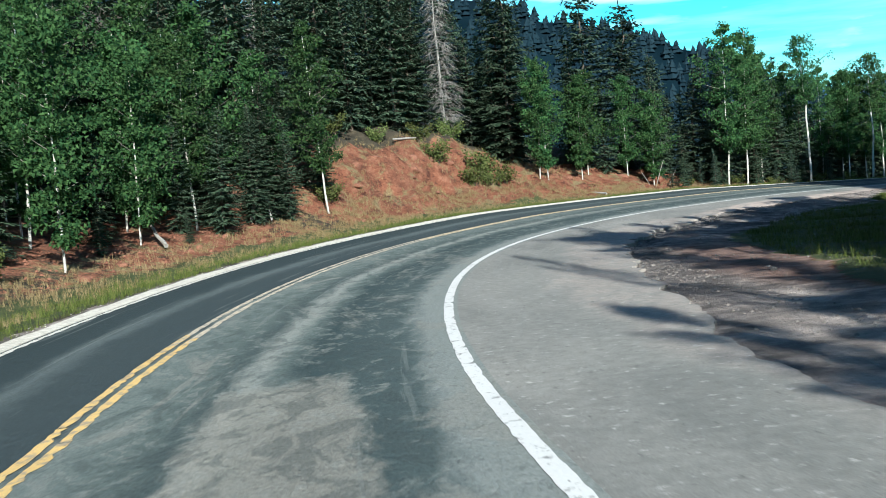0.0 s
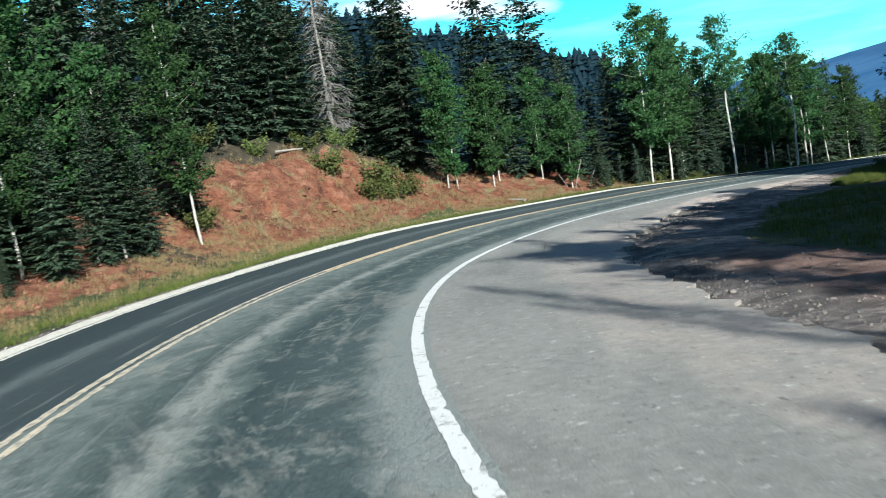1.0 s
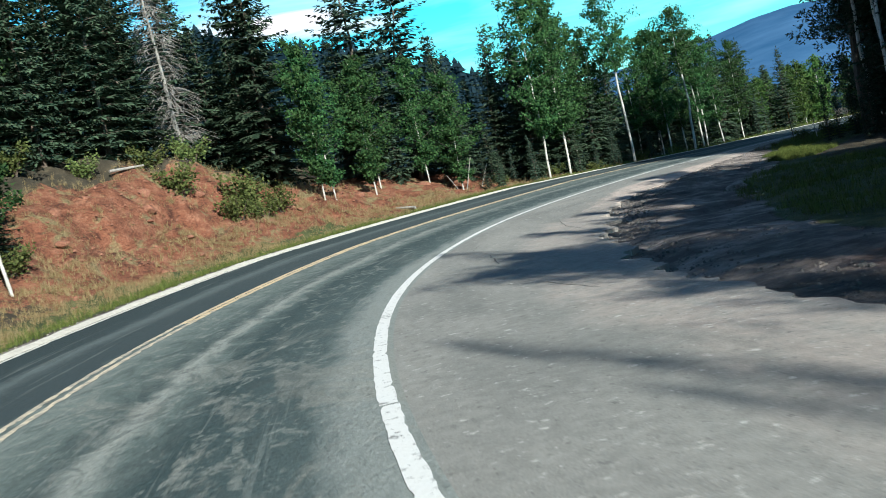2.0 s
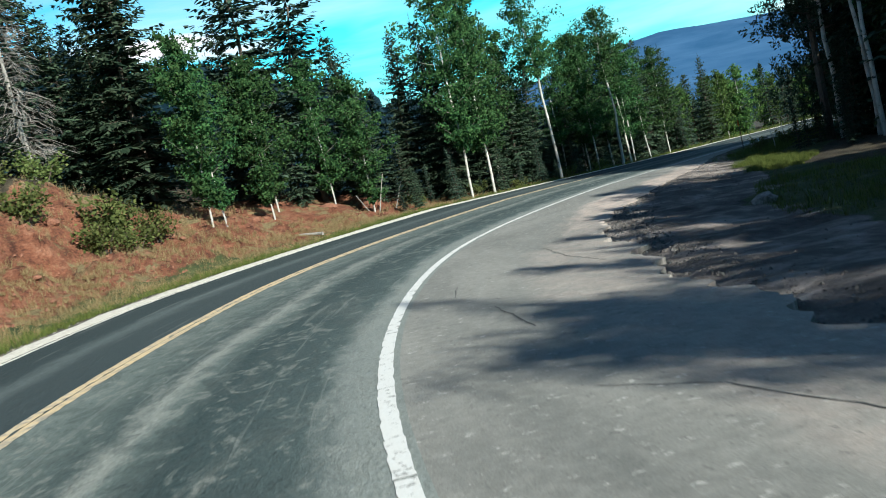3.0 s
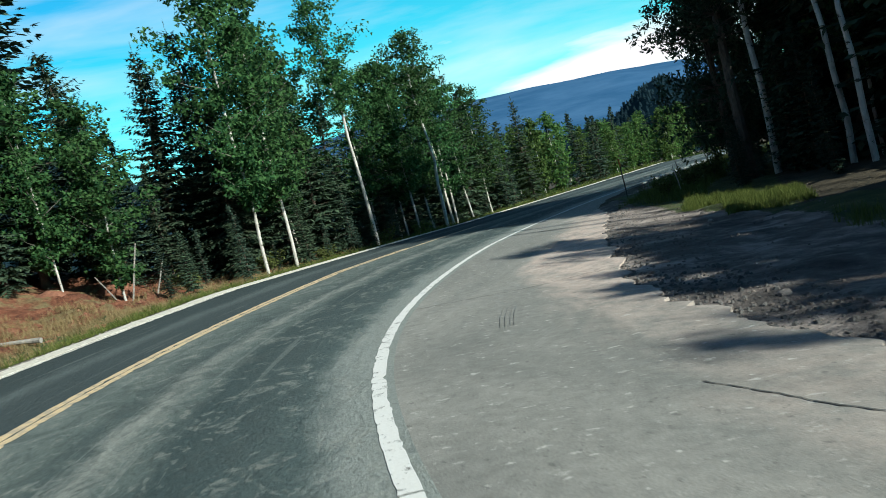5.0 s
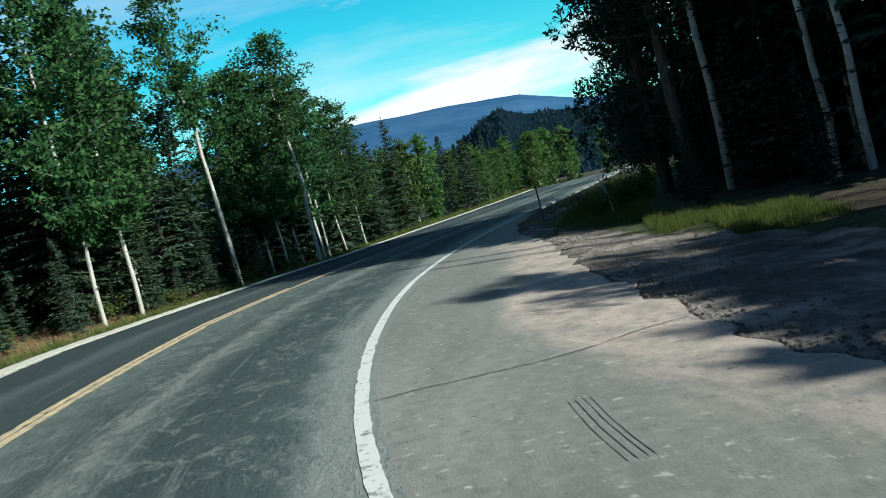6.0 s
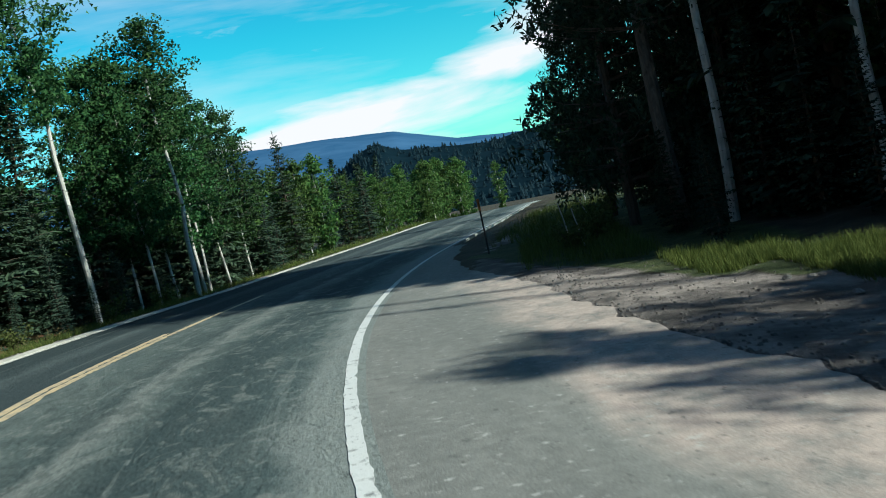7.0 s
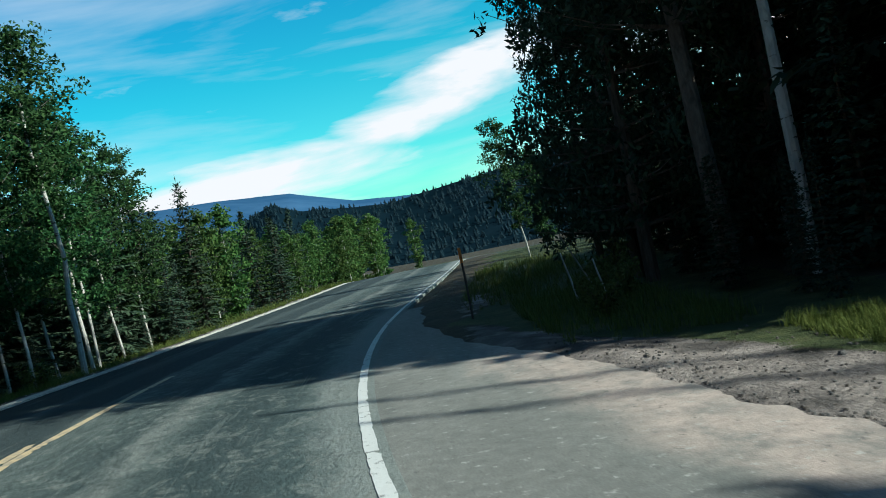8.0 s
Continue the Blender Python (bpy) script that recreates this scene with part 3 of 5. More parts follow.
paint_line("centre_line", LANE - 0.074, flat_w(0.13), 30, 66, M["yellow"], 0.005, 0.12, 22, "worn yellow centre line")
paint_line("centre_line", LANE + 0.074, flat_w(0.13), 30, 60, M["yellow"], 0.005, 0.15, 23, "worn yellow centre line")
paint_line("edge_line", WIDE, flat_w(0.11), -45, 110, M["edge"], 0.005, 0.2, 24, "faded white outer edge line")


def crack(points, width, seed, mat=None, wander=1.0):
    """A thin wandering mark in the pavement, a dark crack unless mat differs, through points in road coordinates."""
    r = np.random.RandomState(seed)
    p = np.array(points, float)
    t = np.linspace(0, len(p) - 1, 12 * (len(p) - 1) + 1)
    wob = np.cumsum(r.randn(2, len(t)), 1) * 0.006 * wander + r.randn(2, len(t)) * 0.006 * wander
    s = np.interp(t, range(len(p)), p[:, 0]) + wob[0]
    d = np.interp(t, range(len(p)), p[:, 1]) + wob[1]
    ds, dd = np.gradient(s), np.gradient(d)
    ln = np.hypot(ds, dd) + 1e-6
    w = width * r.uniform(0.3, 1.0, len(t))
    vs = []
    for sign in (-0.5, 0.5):
        a, b = s - sign * w * dd / ln, d + sign * w * ds / ln
        x, y = along(a, b)
        vs.append(np.stack([x, y, road_z(a, b) + 0.003], -1))
    n = len(t)
    faces = [(i, i + 1, n + i + 1, n + i) for i in range(n - 1)]
    ob = new("crack", mesh_of("crack", np.concatenate(vs), faces, mat or M["crack"]))
    ob.parent = layby


crack([(46.9, -0.1), (47.0, -0.5), (47.0, -1.0), (47.05, -1.5), (47.2, -2.0), (47.5, -2.5), (47.6, -2.95)], 0.03, 1)
crack([(35.4, -0.7), (34.2, -0.7)], 0.02, 2)
crack([(32.6, -1.2), (31.8, -1.3), (30.6, -1.4)], 0.025, 3)
crack([(39.4, -2.0), (38.3, -2.2), (37.4, -2.4), (36.6, -2.6), (35.6, -2.9)], 0.025, 4)
# four faint tyre marks, laid with the same strip as the cracks
for k in range(4):
    crack([(45.4, -1.36 - 0.05 * k), (44.6, -1.29 - 0.05 * k), (43.8, -1.24 - 0.05 * k)], 0.014, 10 + k, M["tar"], 0.15)
crack([(27.5, -1.4), (26.8, -2.0), (25.2, -2.4)], 0.018, 7)

gravel = strip("gravel_shoulder", -40, 112, 0.25, lambda s: (WIDE + 0.10 + 0.03 * waves(s, 0 * s, 2.0, 18), WIDE + 0.50 + 0.10 * waves(s, 0 * s, 1.7, 19) - np.interp(s, [55, 75], [0, 0.18])), M["gravel"], 0.012, 3, 0.10)
tagged(gravel, "pale gravel strip along the outer edge", "shoulder", kind="structure")

# ---- trees ----

def tube(path, radii, sides=7):
    """Verts and faces of a tapered tube along a path."""
    v, f = [], []
    p = [Vector(q) for q in path]
    for i, q in enumerate(p):
        way = (p[min(i + 1, len(p) - 1)] - p[max(i - 1, 0)]).normalized()
        side = way.cross(Vector((0.13, 0.97, 0.2))).normalized()
        top = side.cross(way)
        for k in range(sides):
            a = 6.2832 * k / sides
            v.append(q + (side * math.cos(a) + top * math.sin(a)) * radii[i])
    n = len(p)
    for i in range(n - 1):
        for k in range(sides):
            b = (k + 1) % sides
            f.append((i * sides + k, i * sides + b, (i + 1) * sides + b, (i + 1) * sides + k))
    f.append(tuple((n - 1) * sides + k for k in range(sides)))
    return v, f


class Pile:
    """Verts and faces gathered from many small pieces."""

    def __init__(self):
        self.v, self.f = [], []

    def add(self, v, f):
        b = len(self.v)
        self.v += [tuple(q) for q in v]
        self.f += [tuple(i + b for i in g) for g in f]

    def kite(self, base, way, across, length, width):
        """A pointed leaf or frond of two triangles with a slight fold."""
        tip, mid = base + way * length, base + way * (length * 0.45)
        b = len(self.v)
        self.v += [tuple(base), tuple(mid + across * width), tuple(tip), tuple(mid - across * width)]
        self.f += [(b, b + 1, b + 2), (b, b + 2, b + 3)]

    def leaf(self, base, way, across, length, width):
        """A small leaf of one triangle."""
        b = len(self.v)
        self.v += [tuple(base - across * width), tuple(base + across * width), tuple(base + way * length)]
        self.f.append((b, b + 1, b + 2))


def rand_unit(r):
    while True:
        q = Vector((r.uniform(-1, 1), r.uniform(-1, 1), r.uniform(-1, 1)))
        if 0.05 < q.length < 1:
            return q.normalized()


def conifer(name, label, height, spread, seed, needles, bare=0.06, gap=0.5, droop=0.34, whorl=9, thin=1.0, step=0.18, taper=0.70, stout=0.0125):
    """A conifer in ragged tiers: each bough a drooping spine with needle twigs sloping off both its sides."""
    r = random.Random(seed)
    root = new(name)
    tagged(root, label, "tree", "conifers of the forest")
    bend = [Vector((r.uniform(-1, 1), r.uniform(-1, 1), 0)) * 0.05 * k for k in range(6)]
    path = [Vector((0, 0, height * k / 5 - (0.3 if k == 0 else 0))) + bend[k] for k in range(6)]
    tk, lf = Pile(), Pile()
    tk.add(*tube(path, [height * stout * (1 - k / 5.3) for k in range(6)]))
    up = Vector((0, 0, 1))
    z = height * bare
    while z < height * 0.985:
        u = z / height
        reach = spread * (1 - u) ** taper * min(1.0, 0.6 + 0.4 * (u - bare) / 0.15) * r.uniform(0.86, 1.1) + 0.10
        n = max(4, round(whorl * (0.5 + 0.5 * (1 - u))))
        a0 = r.uniform(0, 6.28)
        core = path[min(4, int(u * 5))].lerp(path[min(5, int(u * 5) + 1)], u * 5 % 1)
        for k in range(n):
            if r.random() > thin:
                continue
            a = a0 + 6.2832 * k / n + r.uniform(-0.3, 0.3)
            out, side = Vector((math.cos(a), math.sin(a), 0)), Vector((-math.sin(a), math.cos(a), 0))
            length = reach * r.uniform(0.6, 1.12)
            lift = 0.42 * u - 0.04 + r.uniform(-0.08, 0.08)
            base = Vector((core.x, core.y, z + gap * r.uniform(-0.28, 0.28)))
            spine = lambda t: base + out * (length * t) + up * (length * (lift * t - droop * t * t * (1.12 - u) + 0.13 * t ** 4))
            if length > 0.9 and step < 0.3:
                tk.add(*tube([base, spine(0.45)], [0.012 + 0.008 * length, 0.006], 3))
            m = max(3, int(length / step))
            for i in range(m):
                t = (i + 0.7) / m
                q = spine(t)
                w = 0.30 * length * (1 - t) ** 0.7 + 0.10 + 0.25 * step
                for sgn in (-1, 1):
                    way = (out * r.uniform(0.5, 0.95) + side * sgn * r.uniform(0.55, 1.0) + up * r.uniform(-0.55, -0.05)).normalized()
                    flat = (way.cross(up).normalized() + up * r.uniform(-0.55, 0.55)).normalized()
                    lf.kite(q, way, flat, w * r.uniform(0.75, 1.2), step * r.uniform(0.34, 0.54))
                if r.random() < 0.6:
                    way = (out * 0.4 + side * r.uniform(-0.6, 0.6) - up * 0.8).normalized()
                    lf.kite(q, way, side, r.uniform(0.12, 0.26) + 0.3 * step, step * r.uniform(0.35, 0.5))
            lf.kite(spine(0.92), (out + up * r.uniform(-0.1, 0.3)).normalized(), side, 0.16 + 0.5 * step, 0.3 * step)
        for _ in range(3):
            q = rand_unit(r)
            lf.kite(Vector((core.x, core.y, z)) + Vector((q.x, q.y, 0.5 * q.z)) * reach * 0.25, Vector((q.x, q.y, -0.5)).normalized(), rand_unit(r), 0.2 + 0.15 * reach, 0.3 * step + 0.02 * reach)
        z += gap * r.uniform(0.8, 1.2) * (1.0 - 0.5 * u)
    lf.kite(path[5] - up * 0.12, up, Vector((1, 0, 0)), 0.5, 0.04)
    part("trunk", mesh_of("trunk", tk.v, tk.f, M["brown_bark"]), root, "scaly brown bark")
    part("crown", mesh_of("crown", lf.v, lf.f, needles), root)
    return root


def tufted_pine(name, label, height, spread, seed, needles, bare=0.08):
    """A pine whose boughs carry round tufts of long fine needles."""
    r = random.Random(seed)
    root = new(name)
    tagged(root, label, "tree", "conifers of the forest")
    path = [Vector((r.uniform(-0.06, 0.06), r.uniform(-0.06, 0.06), height * k / 5 - (0.3 if k == 0 else 0))) for k in range(6)]
    tk, lf = Pile(), Pile()
    tk.add(*tube(path, [height * 0.014 * (1 - k / 5.3) for k in range(6)]))
    z = height * bare
    while z < height * 0.99:
        u = z / height
        reach = spread * (1 - u) ** 0.55 * r.uniform(0.75, 1.15) + 0.15
        for _ in range(7):
            a = r.uniform(0, 6.283)
            out = Vector((math.cos(a), math.sin(a), 0))
            length = reach * r.uniform(0.45, 1.1)
            rise = r.uniform(-0.15, 0.30) + 0.3 * u
            p0 = Vector((0, 0, z))
            p1 = p0 + out * length * 0.55 + Vector((0, 0, rise * length * 0.35))
            p2 = p0 + out * length + Vector((0, 0, rise * length))
            tk.add(*tube([p0, p1, p2], [0.014 + 0.008 * length, 0.012, 0.006], 3))
            for k in range(2 + int(length * 1.8)):
                t = r.uniform(0.3, 1.0) if k else 1.0
                c = p0.lerp(p1, t / 0.55) if t < 0.55 else p1.lerp(p2, (t - 0.55) / 0.45)
                c = c + rand_unit(r) * 0.22 * length ** 0.5
                for _ in range(22):
                    way = (rand_unit(r) + out * 0.45 + Vector((0, 0, 0.25))).normalized()
                    lf.kite(c + rand_unit(r) * 0.2 * r.random() ** 0.5, way, way.cross(rand_unit(r)).normalized(), r.uniform(0.11, 0.20), r.uniform(0.024, 0.040))
        z += 0.34 * r.uniform(0.7, 1.3)
    part("trunk", mesh_of("trunk", tk.v, tk.f, M["brown_bark"]), root, "scaly brown bark")
    part("crown", mesh_of("crown", lf.v, lf.f, needles), root)
    return root


def broadleaf(name, label, height, bare, spread, leaves, seed, leaf_mat, trunk_r=0.011, size=0.10, lean=0.04, group="aspens along the road"):
    r = random.Random(seed)
    root = new(name)
    tagged(root, label, "tree", group)
    n = 9
    off = Vector((0, 0, 0))
    drift = Vector((r.uniform(-1, 1), r.uniform(-1, 1), 0)) * lean
    path = []
    for k in range(n + 1):
        path.append(Vector((off.x, off.y, height * 0.96 * k / n - (0.3 if k == 0 else 0))))
        off = off * (0.97 if bare < 0.5 else 0.86) + (drift + Vector((r.uniform(-1, 1), r.uniform(-1, 1), 0)) * (0.045 if bare < 0.5 else 0.10)) * height / n
    tk, lb, lf = Pile(), Pile(), Pile()
    tk.add(*tube(path, [height * trunk_r * (1 - 0.86 * k / n) + 0.008 for k in range(n + 1)], 8))

    def core(u):
        q = u * n
        i = min(n - 1, int(q))
        return path[i].lerp(path[i + 1], q - i)

    tips = []
    limbs = int(16 + height * 1.6)
    for k in range(limbs):
        u = bare + (0.97 - bare) * (k + r.random()) / limbs
        a = k * 2.4 + r.uniform(-0.4, 0.4)
        v = (u - bare) / (1 - bare)
        reach = spread * (math.sin(math.pi * (0.14 + 0.80 * v)) ** 0.8) * r.uniform(0.55, 1.15)
        out = Vector((math.cos(a), math.sin(a), r.uniform(0.25, 0.75))).normalized()
        a1 = core(u)
        mid = a1 + out * reach * 0.55
        end = a1 + out * reach + Vector((0, 0, 0.1 * reach))
        lb.add(*tube([a1, mid, end], [0.008 + 0.006 * reach, 0.007, 0.003], 3))
        if r.random() < 0.6:
            tips.append((a1, 0.24))
        tips += [(c + rand_unit(r) * 0.15 * reach, (0.17 * reach + 0.13) * r.uniform(0.7, 1.3)) for c in (a1.lerp(mid, 0.6), mid, end, mid.lerp(end, 0.5)) if r.random() < 0.8]
    tips.append((path[n], 0.3))
    for _ in range(leaves):
        c, rad = tips[r.randrange(len(tips))]
        q = rand_unit(r) * rad * (r.random() ** 0.45) * 1.25
        q = c + Vector((q.x, q.y, 0.62 * q.z))
        way = (rand_unit(r) + Vector((0, 0, -0.5))).normalized()
        lf.leaf(q, way, way.cross(rand_unit(r)).normalized(), size * r.uniform(0.8, 1.6), size * r.uniform(0.35, 0.6))
    part("trunk", mesh_of("trunk", tk.v, tk.f, M["white_bark"]), root, "pale trunk with dark knots")
    tagged(part("branchwork", mesh_of("branchwork", lb.v, lb.f, M["limb"]), root), kind="stuff")
    part("crown", mesh_of("crown", lf.v, lf.f, leaf_mat), root)
    return root


def snag(height, seed):
    """A dead spruce: bleached trunk with many thin drooping bare twigs."""
    r = random.Random(seed)
    root = new("dead_spruce")
    tagged(root, "grey dead spruce with bare drooping twigs", "dead tree", "dead conifers")
    path = [Vector((r.uniform(-0.05, 0.05), r.uniform(-0.05, 0.05), height * k / 5 - (0.3 if k == 0 else 0))) for k in range(6)]
    tk, br = Pile(), Pile()
    tk.add(*tube(path, [height * 0.0085 * (1 - k / 5.2) for k in range(6)]))
    z = height * 0.12
    while z < height * 0.98:
        u = z / height
        for _ in range(5):
            a, ln = r.uniform(0, 6.28), (1.35 * (1 - u) ** 0.7 + 0.15) * r.uniform(0.4, 1.1)
            out = Vector((math.cos(a), math.sin(a), 0))
            p0 = Vector((0, 0, z))
            p1 = p0 + out * ln * 0.5 + Vector((0, 0, -0.08 * ln))
            p2 = p0 + out * ln + Vector((0, 0, -0.42 * ln))
            br.add(*tube([p0, p1, p2], [0.017, 0.012, 0.005], 3))
            side = Vector((-math.sin(a), math.cos(a), 0))
            for _ in range(5):
                q = p1.lerp(p2, r.random())
                w = (out * 0.4 + side * r.uniform(-1, 1) + Vector((0, 0, -0.7))).normalized()
                br.kite(q, w, side, 0.25 + 0.25 * r.random(), 0.012)
        z += 0.16
    part("trunk", mesh_of("trunk", tk.v, tk.f, M["dead_bark"]), root, "bleached bare trunk")
    part("crown", mesh_of("crown", br.v, br.f, M["twig"]), root, "bare drooping twigs")
    return root


class Kind:
    """A tree built once; the first is set where it is first asked for, the others are copies."""

    def __init__(self, root, height):
        self.root, self.height, self.used = root, height, False

    def set(self, s, d, height, turn, label="", lean=(0, 0), wide=1.0):
        x, y, z = ground_at(s, d)
        k = height / self.height
        m = pose(x, y, z, lean[0], lean[1], turn) @ Matrix.Diagonal((k * wide, k * wide, k, 1))
        if self.used:
            ob = copy_thing(self.root, m)
            ob.matrix_basis = m
        else:
            ob, self.used = self.root, True
            ob.matrix_basis = m
        if label:
            tagged(ob, label)
        return ob


SPRUCE = [Kind(conifer("spruce", "dark green spruce with layered drooping boughs", 10, sp, 30 + i, M["needle"], bare=0.03, gap=0.48, whorl=10, step=0.15), 10) for i, sp in enumerate((2.3, 2.6, 2.0))]
WOOD = [Kind(conifer("spruce", "dark forest spruce among others", 10, sp, 35 + i, M["needle"] if i else M["fir"], gap=0.56, whorl=9, step=0.28), 10) for i, sp in enumerate((2.0, 2.5, 2.2))]
DENSE = [Kind(conifer("forest_conifer", "dark spruce deep in the wood", 10, sp, 45 + i, M["needle"], gap=0.85, whorl=8, step=0.62), 10) for i, sp in enumerate((2.2, 2.6))]
EDGE = [Kind(tufted_pine("pine", "tall dark pine at the wood's edge", 11, 2.3, 55, M["needle"]), 11)]
HIGH = [Kind(tufted_pine("pine", "tall dark pine with a bare lower trunk", 12, 2.4, 57, M["needle"], bare=0.33), 12)]
FIR = [Kind(conifer("fir", "blue-green fir with thinning boughs", 10, sp, 40 + i, M["fir"], gap=0.52, thin=0.9, step=0.24), 10) for i, sp in enumerate((1.8, 2.2))]
PINE = [Kind(conifer("pine", "tall dark pine with ragged open boughs", 11, sp, 50 + i, M["needle"], bare=0.10, gap=0.58, droop=0.12, thin=0.85, step=0.26), 11) for i, sp in enumerate((2.6, 3.0))]
OPEN = [Kind(conifer("spruce", "tall open spruce with a pale trunk showing between its tiers", 11, 1.9, 58, M["fir"], bare=0.08, gap=0.50, droop=0.28, whorl=10, thin=0.93, step=0.18, taper=0.42, stout=0.010), 11)]
ASPEN = [Kind(broadleaf("aspen", "young aspen with a full green crown and white trunk", 6.5, 0.10, 1.5, 6200, 60 + i, M["aspen"], 0.0042, 0.100), 6.5) for i in range(3)]
TALL = [Kind(broadleaf("aspen", "tall aspen with a pale trunk and high crown", 9, 0.20, 1.6, 7200, 70 + i, M["aspen"], 0.0048, 0.100, 0.03), 9) for i in range(3)]
BARE = [Kind(broadleaf("aspen", "tall aspen with a long bent bare trunk and small top", 9.5, 0.55, 1.5, 4800, 75 + i, M["aspen"], 0.0075, 0.092, 0.02), 9.5) for i in range(2)]
YOUNG = [Kind(broadleaf("aspen", "slender yellow-green young aspen", 5, 0.03, 1.15, 2200, 80 + i, M["young"], 0.005, 0.135, group="young aspens"), 5) for i in range(3)]
SNAG = [Kind(snag(10.5, 90), 10.5), Kind(snag(9.5, 91), 9.5)]

def shrub(seed, mat=None):
    r = random.Random(seed)
    root = new("shrub")
    tagged(root, "leafy green shrub growing on the bank", "shrub", "shrubs on the bank")
    st, lf = Pile(), Pile()
    for k in range(9):
        a = r.uniform(0, 6.28)
        end = Vector((math.cos(a) * 0.55, math.sin(a) * 0.55, r.uniform(0.5, 1.0)))
        st.add(*tube([(0, 0, -0.1), end * 0.5 + Vector((0, 0, 0.1)), end], [0.018, 0.012, 0.005], 4))
        for _ in range(90):
            q = end * r.uniform(0.35, 1.05) + rand_unit(r) * 0.26 * r.random() ** 0.5
            way = rand_unit(r)
            lf.kite(q, way, way.cross(rand_unit(r)).normalized(), 0.09 * r.uniform(0.7, 1.4), 0.04)
    part("stem", mesh_of("stem", st.v, st.f, M["brown_bark"]), root)
    part("crown", mesh_of("crown", lf.v, lf.f, mat or M["shrub"]), root)
    return root


SHRUB = [Kind(shrub(100), 1), Kind(shrub(101), 1), Kind(shrub(102), 1)]

rt = random.Random(5)
taken = []


def shades_glade(x, y):
    """Whether a tree here would keep the sun off the grassy strip inside the bend."""
    gx, gy = along(57.0, -5.6)
    sx, sy = math.sin(radians(SUN_AZ)), math.cos(radians(SUN_AZ))
    ahead, beside = (x - gx) * sx + (y - gy) * sy, (x - gx) * sy - (y - gy) * sx
    return 0.8 < ahead < 17 and abs(beside) < 2.3


def plant(kinds, s, d, height, gap=0.0, wide=1.0, turn=None):
    x, y = along(s, d)
    if gap and any((x - a) ** 2 + (y - b) ** 2 < gap * gap for a, b in taken):
        return
    taken.append((float(x), float(y)))
    kind = kinds[rt.randrange(len(kinds))]
    wide, lean, spin = wide * rt.uniform(0.9, 1.12), (rt.uniform(-2, 2), rt.uniform(-2, 2)), rt.uniform(0, 360)
    if height > 3 and kind not in BARE + SNAG + SHRUB and shades_glade(x, y):
        return
    kind.set(s, d, height, spin if turn is None else turn, wide=wide, lean=lean)


# trees that stand out along the outer side
for s, d, h in [(23.1, 10.7, 6.8), (28.4, 13.0, 6.6), (31.7, 14.0, 7.0), (33.5, 14.2, 8.0), (34.5, 12.4, 6.5),
                (50.9, 11.5, 6.4), (50.6, 11.8, 6.8), (53.9, 12.2, 6.3), (58.0, 11.0, 6.0), (57.0, 12.0, 6.4), (55.2, 13.2, 6.5)]:
    plant(ASPEN, s, d, h)
for s, d, h in [(24.0, 12.4, 8.0), (31.0, 14.3, 8.2), (30.5, 12.1, 7.0), (36.4, 11.0, 8.0), (26.4, 13.6, 8.5)]:
    plant(TALL, s, d, h)
for s, d, h in [(61.7, 8.8, 10.3), (62.9, 8.5, 10.0), (65.1, 10.6, 9.2), (71.0, 8.1, 7.6), (70.2, 9.5, 7.8), (69, 10.5, 8.2), (66.0, 10.3, 8.6), (73.0, 8.5, 7.6),
                (72.0, 9.6, 7.6), (74.6, 8.2, 7.2), (76.3, 8.2, 6.9), (78.6, 8.3, 6.4), (71.2, 8.8, 7.2)]:
    plant(TALL, s, d, h)
for s, d, h in [(67.8, 8.2, 9.8), (72.6, 7.7, 8.6), (74.2, 8.2, 7.4)]:
    plant(BARE, s, d, h)
plant(SNAG[:1], 49.3, 17.4, 11.4)
plant(SNAG[1:], 50.2, 18.4, 9.8)
plant(SNAG[1:], 42.0, 20.5, 10.5)
plant(SNAG[:1], 35.5, 22.0, 11.5)
plant(SNAG[:1], 39.5, 24.0, 11.5)
plant(SNAG[1:], 26.0, 20.0, 11.0)
plant(SNAG[:1], 65.0, 12.6, 7.5)
